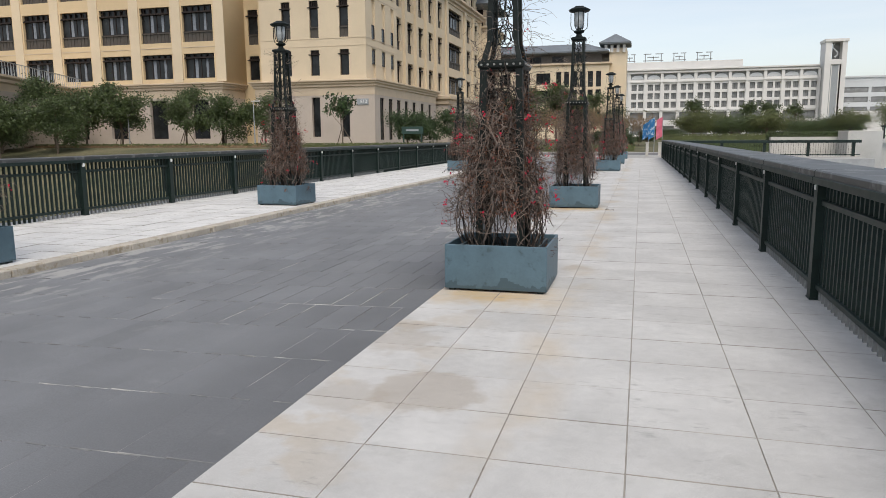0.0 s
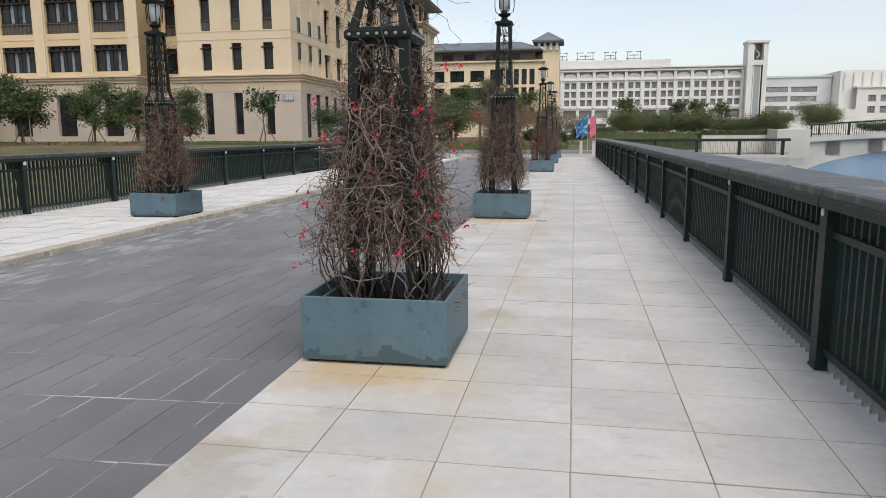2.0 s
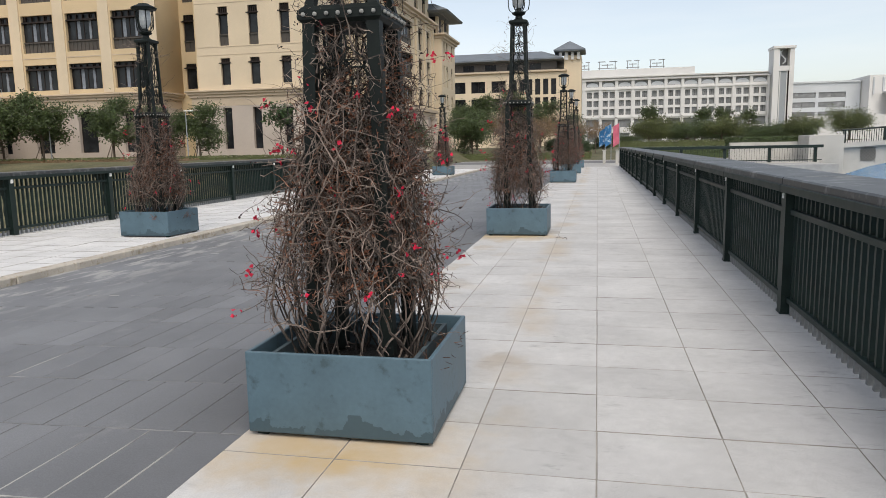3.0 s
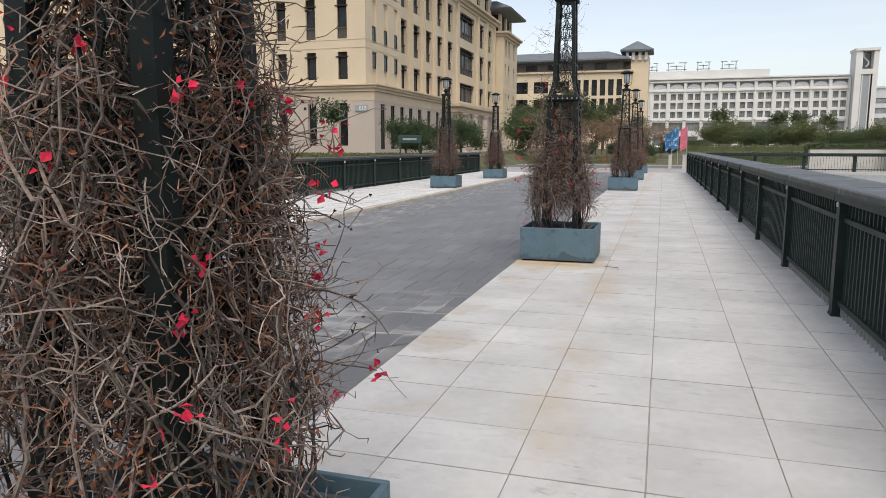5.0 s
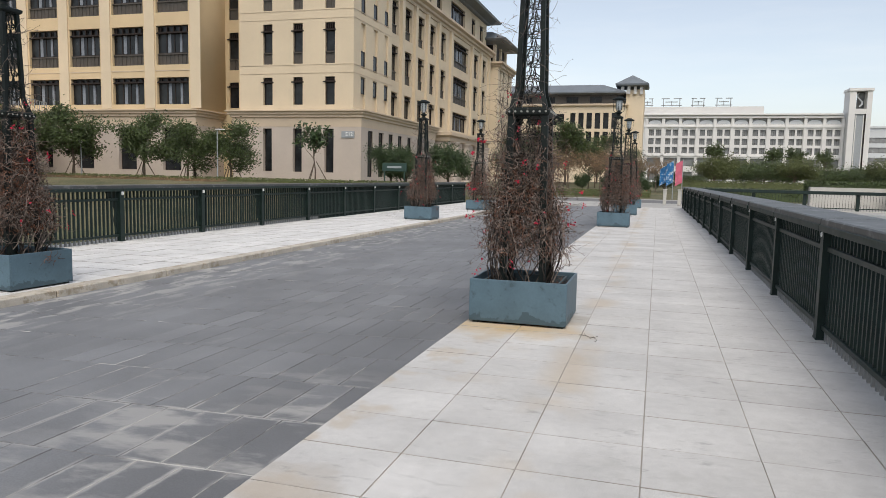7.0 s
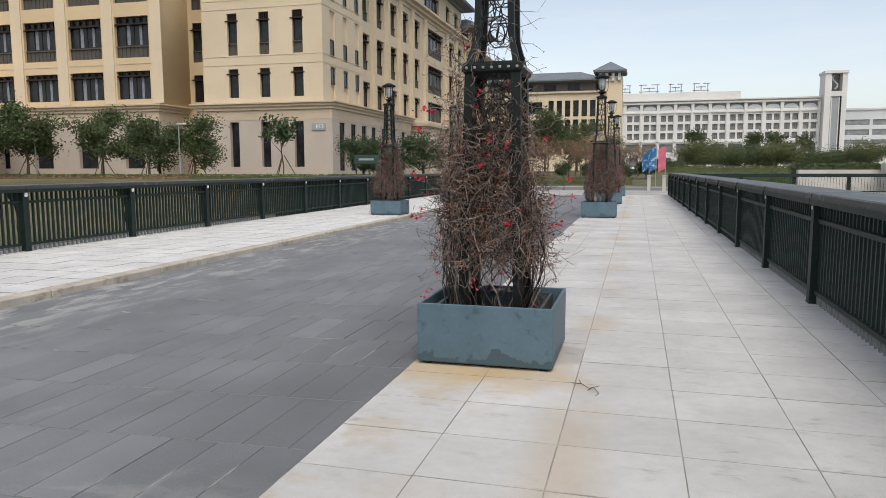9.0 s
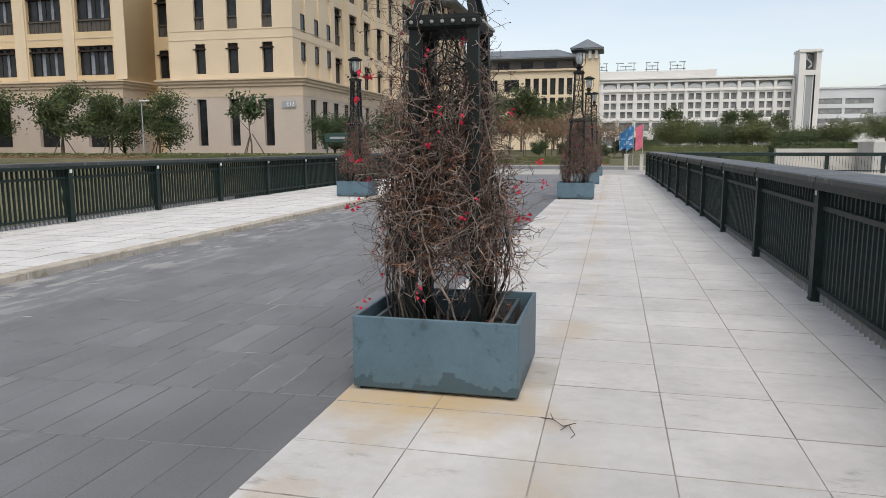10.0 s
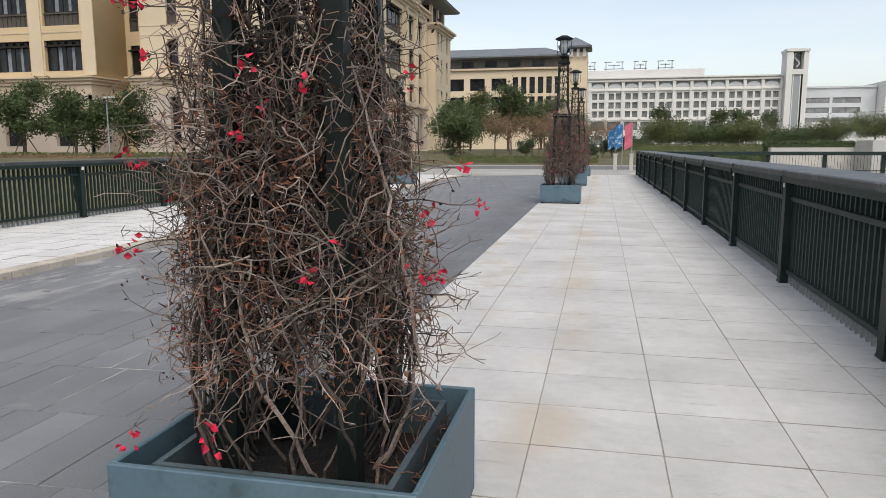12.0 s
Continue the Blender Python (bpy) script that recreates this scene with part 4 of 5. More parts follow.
def window(parent, along, across, facing, u0, u1, z0, z1, depth, style):
    """A recessed window: frame with mullions, glass panes, and where it has them a lintel hood, a curtain and a spandrel."""
    w, h = u1 - u0, z1 - z0
    key = (round(w, 2), round(h, 2), style)
    if key not in window_meshes:
        m = {}
        lower = 0.95 if style in ("wide", "narrow") and h > 2.6 else 0.0
        glass0 = lower
        n = {"wide": 4, "narrow": 1, "slit": 1, "far": 2, "mid": 2}[style]
        bm = bmesh.new()
        t = 0.06
        zz = [(glass0 + t, h * 0.82), (h * 0.82 + 0.07, h - t)] if style in ("wide", "narrow") else [(glass0 + t, h - t)]
        lights = [(t + (w - t) * k / n, (w - t) * (k + 1) / n, a, b) for k in range(n) for a, b in zz]
        wall_face(bm, "x", -0.07, -1, 0, w, glass0, h, lights, 0.07)
        bmesh.ops.remove_doubles(bm, verts=bm.verts, dist=0.0005)
        m["frame"] = mesh_of("frame", bm, FRAME)
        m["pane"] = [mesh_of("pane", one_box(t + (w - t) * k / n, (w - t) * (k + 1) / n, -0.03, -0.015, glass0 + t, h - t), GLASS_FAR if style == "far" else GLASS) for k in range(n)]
        if style == "wide":
            m["curtain"] = [mesh_of("curtain", one_box(w * f, w * f + 0.3, -0.06, -0.035, glass0 + t, h * 0.82), CURTAIN) for f in (0.3, 0.66)]
        if style in ("wide", "narrow"):
            bm = bmesh.new()
            box(bm, -0.16, w + 0.1, -0.34, 0.02, h * 0.8, h * 0.8 + 0.09), box(bm, -0.05, w + 0.05, -0.2, 0.0, h * 0.8 + 0.09, h * 0.8 + 0.16)
            for k in range(5):
                c = w * (k + 0.5) / 5
                box(bm, c - 0.04, c + 0.04, -0.22, 0.0, h * 0.8 + 0.16, h - 0.1)
            m["hood"] = mesh_of("hood", bm, FRAME)
        if lower:
            bm = bmesh.new()
            box(bm, 0, w, -0.1, 0.0, 0, lower - 0.12)
            box(bm, -0.02, w + 0.02, -0.2, 0.0, lower - 0.12, lower - 0.02)
            for k in range(n * 2 + 1):
                c = 0.04 + (w - 0.08) * k / (n * 2)
                box(bm, c - 0.02, c + 0.02, -0.14, -0.1, 0.04, lower - 0.12)
            m["spandrel"] = mesh_of("spandrel", bm, SPANDREL)
        window_meshes[key] = m
    m = window_meshes[key]
    wob = new("window", m["frame"])
    wob.parent = parent
    c = across - facing * depth
    # local x runs along the wall, local -y points outwards
    if along == "x":
        wob.matrix_basis = pose(u0, c, z0) if facing < 0 else pose(u1, c, z0, 0, 0, 180)
    else:
        wob.matrix_basis = pose(c, u0, z0, 0, 0, 90) if facing > 0 else pose(c, u1, z0, 0, 0, -90)
    for k in ("pane", "curtain"):
        for me2 in m.get(k, ()):
            part(k, me2, GLASS, wob)
    for k in ("hood", "spandrel"):
        if k in m:
            part(k, m[k], FRAME, wob)
    return wob


def facade(parent, name, material, along, across, facing, u0, u1, z0, z1, openings, depth):
    """A wall with its windows. openings: (u0, u1, z0, z1, style)."""
    bm = wall_face(bmesh.new(), along, across, facing, u0, u1, z0, z1, [o[:4] for o in openings], depth)
    part(name, bm, material, parent)
    for a, b, c, d, style in openings:
        window(parent, along, across, facing, a, b, c, d, depth, style)


ROWS = [(6.84, 9.02), (10.05, 13.2), (14.25, 17.3)]
house = thing("academic_building", "five-storey yellow stucco building on a beige stone base", "building")
# front of the corner block
ops = [(x, x + 0.85, a, b, "narrow") for x in (-31.05, -28.35, -25.55) for a, b in ROWS]
facade(house, "upper_wall", STUCCO_2, "x", 55.0, -1, -33.2, -23.1, 6.4, 22.6, ops, 0.28)
ops = [(x, x + 0.8, 1.5, 4.95, "slit") for x in (-31.0, -28.3, -25.5)]
facade(house, "base_wall", STONE, "x", 54.85, -1, -33.8, -22.35, 0.3, 5.1, ops, 0.4)
# side of the corner block, along the square
slots = [(y, y + 0.95, a - 0.2, b + 0.15) for y in (56.4, 58.95, 61.4) for a, b in ROWS]
part("side_wall", wall_face(bmesh.new(), "y", -23.1, 1, 55.0, 63.2, 6.4, 22.6, slots, 0.2), STUCCO_2, house)
for y0, y1, z0, z1 in slots:                           # shallow upright recesses, each with a small dark window
    part("recess_back", one_box(-23.34, -23.3, y0, y1, z0, z1), STUCCO_2, house)
    low0 = z1 - 1.35 if z0 < 7 else z0 + 0.1
    window(house, "y", -23.1, 1, y0 + 0.08, y1 - 0.08, low0, low0 + 1.25, 0.12, "slit")
part("wall_return", one_box(-24.1, -23.102, 63.05, 63.2, 5.2, 22.6), STUCCO_2, house)
cols = [(64.0, 66.4, "narrow"), (67.8, 70.2, "narrow"), (71.6, 74.0, "narrow"), (75.4, 77.8, "narrow"), (79.4, 81.8, "narrow"), (85.0, 91.6, "wide"), (94.6, 96.8, "narrow"), (99.0, 101.2, "narrow")]
ops = [(a, b, c, d, s) for a, b, s in cols for c, d in ROWS]
facade(house, "side_wall", STUCCO_2, "y", -23.7, 1, 63.2, 103.0, 5.2, 18.2, ops, 0.4)
ops = [(a + 0.2, b - 0.2, 19.6, 21.9, s) for a, b, s in cols]
facade(house, "side_wall", STUCCO_2, "y", -24.2, 1, 63.2, 103.0, 18.2, 22.6, ops, 0.35)
for y in (67.1, 70.9, 74.7, 78.6, 83.4, 92.9, 97.8, 102.4):
    part("pilaster", one_box(-23.698, -23.4, y - 0.35, y + 0.35, 6.4, 17.9), STUCCO_2, house)
ops = [(y, y + 1.1, 1.2, 4.9, "slit") for y in (56.2, 58.5, 60.8, 63.1, 65.6, 68.4, 71.2)]
facade(house, "base_wall", STONE, "y", -22.35, 1, 54.85, 74.0, 0.3, 5.1, ops, 0.18)


def cornice(parent, x0, x1, y0, y1, z, profile, material, name="cornice"):
    """A moulded band round a rectangle: profile of (projection, height above z)."""
    bm = bmesh.new()
    rings = [[bm.verts.new(p) for p in ((x0 - o, y0 - o, z + h), (x1 + o, y0 - o, z + h), (x1 + o, y1 + o, z + h), (x0 - o, y1 + o, z + h))] for o, h in profile]
    for a, b in zip(rings, rings[1:]):
        for i in range(4):
            bm.faces.new((a[i], a[(i + 1) % 4], b[(i + 1) % 4], b[i]))
    bm.faces.new(rings[0][::-1]), bm.faces.new(rings[-1])
    return part(name, bm, material, parent)


BAND = [(0.17, 0), (0.17, 0.7), (0.3, 0.75), (0.3, 0.9), (0.45, 1.0), (0.45, 1.12), (0.6, 1.2), (0.6, 1.3), (0.1, 1.36)]
cornice(house, -33.7, -22.5, 55.0, 74.0, 5.1, BAND, STONE_TRIM, "belt_course")
UPPER = [(0.1, 0), (0.15, 0.25), (0.4, 0.35), (0.4, 0.6), (0.75, 0.75), (0.75, 1.0), (0.1, 1.05)]
cornice(house, -40, -23.65, 63.2, 103.0, 17.9, UPPER, STONE_TRIM)
cornice(house, -33.2, -23.1, 55.0, 63.2, 17.9, UPPER, STONE_TRIM)
cornice(house, -40, -24.0, 63.2, 103.0, 22.6, [(0.2, 0), (0.3, 0.2), (1.5, 0.3), (1.6, 0.55), (-4, 2.4)], ROOF, "roof")
cornice(house, -33.2, -23.1, 55.0, 63.2, 22.6, [(0.2, 0), (0.3, 0.2), (1.5, 0.3), (1.6, 0.55), (-4, 2.4)], ROOF, "roof")
# entrance porch on the side
part("porch", one_box(-23.9, -21.2, 75.0, 92.0, 0.3, 5.0), STONE, house)
cornice(house, -23.9, -21.2, 75.0, 92.0, 5.0, [(0.0, 0), (0.2, 0.1), (0.2, 0.5), (0.5, 0.65), (0.5, 0.95), (0, 1.05)], STONE_TRIM, "porch_cornice")
for y in (76.5, 81.0, 86.0, 90.5):
    part("porch_column", lathe(bmesh.new(), [(0.55, 0.3), (0.55, 0.8), (0.42, 0.9), (0.4, 4.6), (0.55, 4.9), (0.55, 5.0)], 14), STONE, house).location = (-20.9, y, 0)
# floor lines scored in the stucco
for z in (9.3, 9.95, 13.5, 14.15, 17.5):
    part("string_line", one_box(-33.2, -23.08, 54.975, 55.0, z, z + 0.04), STONE_TRIM, house)
    part("string_line", one_box(-23.1, -23.075, 55.0, 63.2, z, z + 0.04), STONE_TRIM, house)
# recessed link between the two blocks
facade(house, "link_wall", STUCCO, "x", 57.4, -1, -36.7, -33.2, 0.3, 22.6, [(-35.75, -34.75, a, b, "narrow") for a, b in ROWS], 0.2)
part("link_side", one_box(-33.3, -33.202, 55.002, 57.4, 0.3, 22.6), STUCCO, house)

wing = thing("building_wing", "yellow stucco wing with wide dark windows on a stone base", "building")
WX = [-40.25 - 4.42 * k for k in range(8)]
ops = [(x, x + 3.15, a, b, "wide") for x in WX for a, b in ROWS]
facade(wing, "upper_wall", STUCCO, "x", 53.7, -1, -74, -36.9, 6.4, 22.6, ops, 0.35)


def rounded_end(name, x, y, rx, ry, z0, z1, material):
    """A wall that turns the corner in a smooth quarter curve."""
    bm = bmesh.new()
    line = [(x + rx * math.sin(math.pi / 2 * i / 20), y + ry - ry * math.cos(math.pi / 2 * i / 20)) for i in range(21)] + [(x + rx, 57.4)]
    loops = [[bm.verts.new((u - o, v, z)) for u, v in line] for o, z in ((0, z0), (0, z1), (0.25, z1), (0.25, z0))]
    for a, b in zip(loops, loops[1:] + loops[:1]):
        for i in range(len(line) - 1):
            bm.faces.new((a[i], a[i + 1], b[i + 1], b[i])).smooth = True
    part(name, bm, material, wing)


rounded_end("end_wall", -36.9, 53.7, 0.75, 3.3, 6.4, 22.6, STUCCO)
for x in WX:
    part("pilaster", one_box(x + 3.3, x + 4.27, 53.62, 53.698, 6.5, 17.6), STUCCO_2, wing)
ops = [(x + 0.6, x + 2.4, 1.4, 4.9, "slit") for x in WX]
facade(wing, "base_wall", STONE, "x", 53.5, -1, -74, -36.4, 0.3, 5.1, ops, 0.4)
part("base_end", one_box(-36.7, -36.4, 53.5, 57.4, 0.3, 5.1), STONE, wing)
cornice(wing, -74, -36.6, 53.75, 57.3, 5.1, BAND, STONE_TRIM, "belt_course")
cornice(wing, -74, -36.5, 53.7, 66, 22.6, [(0.2, 0), (0.3, 0.2), (1.5, 0.3), (1.6, 0.55), (-4, 2.4)], ROOF, "roof")
part("sill_line", one_box(-74, -36.47, 53.67, 53.7, 9.55, 9.62), STONE_TRIM, wing)

low = thing("terrace_block", "low beige stone block with a planted terrace roof", "building")
low.matrix_basis = pose(-51.5, 53.4, 0, 0, 0, 25)
part("wall", one_box(-20, 0, -22, 0, 0.2, 4.9), STONE, low)
cornice(low, -20, 0, -22, 0, 4.9, [(0.0, 0), (0.1, 0.5), (0.3, 0.6), (0.3, 0.8), (0.5, 0.95), (0.5, 1.1), (0, 1.15)], STONE_TRIM)
bm = bmesh.new()
for i in range(45):
    box(bm, -0.03, 0.01, -0.02 - i * 0.5, 0.01 - i * 0.5, 6.0, 7.0)
box(bm, -0.04, 0.02, -22, 0, 7.0, 7.05)
part("roof_rail", bm, STEEL, low)

# next block down the square
block = thing("corner_pavilion", "narrow yellow pavilion with a dark overhanging roof", "building")
ops = [(y, y + 1.0, c, d, "narrow") for y in (106.5, 110.0) for c, d in ROWS] + [(104.4, 105.4, c, d, "slit") for c, d in ROWS]
facade(block, "wall", STUCCO_2, "y", -22.4, 1, 103.4, 113.0, 0.3, 17.6, ops, 0.35)
part("front_wall", one_box(-30, -22.4, 103.2, 103.4, 0.3, 17.6), STUCCO_2, block)
cornice(block, -30, -22.4, 103.4, 113.0, 16.6, UPPER, STONE_TRIM)
part("belvedere", one_box(-29.5, -23.4, 104.5, 112.0, 17.65, 20.2), FRAME, block)
for y in (104.6, 108.2, 111.8):
    part("belvedere_pier", one_box(-23.5, -23.1, y - 0.3, y + 0.3, 17.65, 20.2), STUCCO_2, block)
cornice(block, -29, -24, 105, 111.5, 20.2, [(0.5, 0), (2.6, 0.3), (2.8, 0.55), (0.2, 1.9)], ROOF, "roof")

# the measured distance of this group from the bridge
EYE, GROW = Vector((-0.1, 2.0, 1.45)), 1.066
for ob in (house, wing, low, block):
    ob.matrix_basis = Matrix.Translation(EYE) @ Matrix.Scale(GROW, 4) @ Matrix.Translation(-EYE) @ ob.matrix_basis

# building across the square
hall = thing("hall", "cream building with tall dark windows and a slate roof", "building")
ops = []
for x in (-46, -41.5, -37, -32.5, -28, -23.4):
    ops += [(x, x + 3.2, c, d, "mid") for c, d in ((4.3, 7.2), (8.9, 11.6), (12.9, 15.4))]
for k in range(6):
    x = -18.9 + k * 1.75
    ops += [(x, x + 1.15, c, d, "slit") for c, d in ((4.3, 7.2), (8.9, 11.6), (12.2, 15.6))]
facade(hall, "wall", HALL, "x", 160, -1, -50, -7.3, 0.3, 16.9, ops, 0.5)
facade(hall, "side_wall", HALL, "y", -7.3, 1, 160, 190, 0.3, 16.9, [], 0.3)
cornice(hall, -50, -7.3, 160, 190, 16.9, [(0.1, 0), (0.5, 0.2), (0.5, 0.5), (0.1, 0.6)], STONE_TRIM)
facade(hall, "attic_wall", SPANDREL, "x", 161, -1, -50, -9.0, 17.5, 19.4, [(x, x + 2.6, 17.8, 19.1, "mid") for x in (-45, -40, -35, -30, -25, -20, -15)], 0.3)
cornice(hall, -50, -9.5, 161.5, 190, 19.4, [(0.3, 0), (2.0, 0.3), (2.0, 0.6), (-3.0, 2.6), (-6, 2.9)], ROOF, "roof")
part("stair_tower", one_box(-7.4, -3.7, 162, 172, 0.3, 20.6), HALL, hall)
for x in (-8.2, -6.9, -5.6, -4.3):
    part("tower_pier", one_box(x - 0.3, x + 0.3, 161.5, 162.1, 19.6, 21.3), WHITEWALL, hall)
cornice(hall, -8.6, -3.9, 161.6, 168, 21.2, [(0.2, 0), (1.0, 0.15), (1.1, 0.5), (-2.2, 2.6)], ROOF, "tower_roof")

# long white building and clock tower
white = thing("white_building", "long white four-storey building with rows of paired windows", "building")
ops = []
for k in range(11):
    x = -4.6 + k * 6.15
    ops += [(x, x + 4.9, 22.9, 25.0, "far")]
    for z in (18.6, 15.3, 12.0):
        ops += [(x + 0.3, x + 2.2, z, z + 2.3, "far"), (x + 2.9, x + 4.8, z, z + 2.3, "far")]
    ops += [(x, x + 4.9, 7.2, 10.2, "far"), (x + 0.4, x + 4.5, 1.6, 5.0, "far")]
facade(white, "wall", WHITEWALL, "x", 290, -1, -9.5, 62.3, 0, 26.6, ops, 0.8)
for k in range(12):
    part("pilaster", one_box(-5.7 + k * 6.15, -4.9 + k * 6.15, 289.6, 290, 6.0, 25.4), WHITEWALL, white)
for k in range(11):
    bm = bmesh.new()
    c = -4.6 + k * 6.15 + 2.45
    pts = [(c + 2.4 * math.cos(math.pi * i / 10), 23.0 + 1.5 * math.sin(math.pi * i / 10)) for i in range(11)]
    f0 = [bm.verts.new((x, 290.3, z)) for x, z in pts]
    f1 = [bm.verts.new((x, 290.6, z)) for x, z in pts]
    bm.faces.new(f0)
    for i in range(10):
        bm.faces.new((f0[i], f0[i + 1], f1[i + 1], f1[i]))
    part("arch_panel", bm, GREYWALL, white)
for z, h, o in ((25.2, 0.5, 0.6), (21.7, 0.5, 0.5), (10.8, 0.4, 0.4), (26.2, 0.5, 1.0)):
    part("string_course", one_box(-9.6, 62.2, 290 - o, 290, z, z + h), WHITEWALL, white)
part("roof_block", one_box(-9.5, 36.3, 293, 306, 26.6, 29.7), WHITEWALL, white)
part("body", one_box(-9.4, 62, 291.5, 306, 0, 26.5), WHITEWALL, white)
tower = thing("clock_tower", "slender white tower with an open lantern top", "tower")
for x, wd in ((62.9, 2.0), (68.4, 1.6)):
    part("pier", one_box(x, x + wd, 286, 294, 0, 34.2), WHITEWALL, tower)
part("glass_strip", one_box(64.9, 68.4, 286.6, 293, 0, 26.2), STEEL, tower)
for x in (65.2, 67.6):
    part("mullion", one_box(x, x + 0.3, 286.4, 286.6, 2, 26.0), WHITEWALL, tower)
# Solid dark strip that stands in for shadow beside the right pier.
part("shadow_strip", one_box(68.0, 68.4, 286.3, 286.6, 0, 26.2), FRAME, tower)
part("lintel", one_box(64.9, 68.4, 286.1, 293.8, 26.2, 28.0), WHITEWALL, tower)
part("crown", one_box(62.6, 70.3, 285.6, 294.4, 34.2, 35.1), WHITEWALL, tower)
t = Tubes(4)
t.add([(66.5 + 0.9 * math.sin(a), 288, 28.9 + a * 0.8) for a in (0, 1, 2, 3, 4, 5, 6)], 0.35, 0.25)
part("ornament", t.mesh("ornament", GREYWALL), GREYWALL, tower)
part("back_panel", one_box(66.0, 68.4, 290, 290.3, 28.0, 34.2), GLASS_FAR, tower)
far = thing("glass_building", "pale glass and grey panel building in the distance", "building")
ops = [(x, x + 9.5, z, z + 2.0, "far") for x in (72, 82.5) for z in (9.5, 13.2, 16.8)]
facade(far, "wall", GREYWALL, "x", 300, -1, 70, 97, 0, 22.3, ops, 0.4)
part("roof_slab", one_box(70, 97, 299.5, 320, 22.3, 22.9), GREYWALL, far)
theatre = thing("white_hall", "white hall with tall ribs and a lower windowed wing", "building")
part("hall_wall", one_box(97.3, 114, 292, 330, 0, 24.0), WHITEWALL, theatre)
for k in range(5):
    part("rib", one_box(98.5 + k * 3.2, 99.0 + k * 3.2, 291.6, 292, 17, 23.2), GREYWALL, theatre)
ops = [(x, x + 2.6, z, z + 2.4, "far") for x in (106, 110.2, 114.4, 118.6, 122.8) for z in (8.3, 12.4)]
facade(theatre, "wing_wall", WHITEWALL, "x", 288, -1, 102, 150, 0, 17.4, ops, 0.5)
part("wing_roof", one_box(101.6, 150, 287.5, 292, 17.4, 18.0), WHITEWALL, theatre)
part("podium", one_box(72, 102, 284, 299, 0, 9.5), WHITEWALL, theatre)

# roof letters, plain strokes where they cannot be read
letters = thing("roof_sign", "open metal frame lettering on the white roof", "sign")
for cx, w in ((-5.5, 4.5), (3.5, 7.5), (13.2, 5.0), (22.3, 6.0)):
    cz = 29.7
    for a, b in (((-0.5, 0.2), (0.5, 0.2)), ((-0.4, 0.2), (-0.4, 1)), ((0.4, 0.2), (0.4, 1)), ((-0.5, 1), (-0.1, 1)), ((0.1, 1), (0.5, 1)), ((-0.3, 0.6), (0.3, 0.6)), ((0, 0.2), (0, 0.7)), ((-0.4, 0), (-0.4, 0.2)), ((0.4, 0), (0.4, 0.2))):
        t = Tubes(4)
        t.add([(cx + a[0] * w, 294, cz + a[1] * 3.2), (cx + b[0] * w, 294, cz + b[1] * 3.2)], 0.22, 0.22)
        part("stroke", t.mesh("stroke", STEEL), STEEL, letters)

# building number
sign = thing("building_sign", "grey plate reading E12 on the stone base", "sign", at=pose(-23.45, 54.82, 4.5))
part("plate", one_box(-0.55, 0.55, -0.05, 0.03, -0.26, 0.26, bevel=0.01), STEEL, sign)
tx = bpy.data.curves.new("number", "FONT")
tx.body, tx.size, tx.align_x, tx.align_y, tx.extrude = "E12", 0.42, "CENTER", "CENTER", 0.01
tmp = bpy.data.objects.new("number", tx)
scene.collection.objects.link(tmp)
me = bpy.data.meshes.new_from_object(tmp.evaluated_get(bpy.context.evaluated_depsgraph_get()))
bpy.data.objects.remove(tmp)
me.materials.clear()
me.materials.append(WHITE_CAP)
num = part("number", me, WHITE_CAP, sign)
num.matrix_basis = pose(0.12, -0.062, 0, 90)
sign.matrix_basis = Matrix.Translation(EYE) @ Matrix.Scale(GROW, 4) @ Matrix.Translation(-EYE) @ sign.matrix_basis


# ---- trees, hedges ----
def tree(at, seed, height, spread, leaf, label, leaves=2600, size=0.16, group="", trunk_r=0.09, low=0.3):
    """A tapered trunk with forked limbs and clumps of single leaves at the limb ends."""
    r = random.Random(seed)
    th = thing("tree", label, "tree", group=group, at=at)
    wood, lv = Tubes(6), Leaves(r)
    top = Vector((r.gauss(0, 0.08), r.gauss(0, 0.08), height * 0.62))
    wood.add([(0, 0, -0.1), (0.02, 0.0, height * 0.2), tuple(top * 0.6), tuple(top)], trunk_r, trunk_r * 0.45)
    ends = []
    for i in range(11):
        z = height * r.uniform(low, 0.62)
        a = 2.4 * i + r.uniform(-0.4, 0.4)
        ln = spread * r.uniform(0.55, 1.0) * (1 - 0.3 * z / height)
        p0 = Vector((top.x * z / top.z, top.y * z / top.z, z))
        p2 = p0 + Vector((math.cos(a) * ln, math.sin(a) * ln, height * r.uniform(0.12, 0.34)))
        mid = p0.lerp(p2, 0.5) + Vector((0, 0, -0.08 * height * r.random()))
        wood.add([p0, mid, p2], trunk_r * 0.4, 0.012)
        ends += [p2, mid.lerp(p2, 0.5)]
        for _ in range(3):
            s = mid.lerp(p2, r.uniform(0.2, 0.9))
            e = s + Vector((r.gauss(0, 0.3), r.gauss(0, 0.3), r.uniform(0, 0.35))) * spread * 0.6
            wood.add([s, s.lerp(e, 0.5) + Vector((0, 0, 0.04)), e], 0.02, 0.006)
            ends.append(e)
    ends.append(top + Vector((0, 0, height * 0.28)))
    for i in range(leaves):
        c = r.choice(ends)
        k = spread * 0.17
        lv.add(c + Vector((r.gauss(0, k), r.gauss(0, k), r.gauss(0, k * 0.75))), size * r.uniform(0.6, 1.3), 0.5)
    part("trunk", wood.mesh("trunk", BARK), BARK, th)
    part("crown", lv.mesh("crown", leaf), leaf, th)
    return th


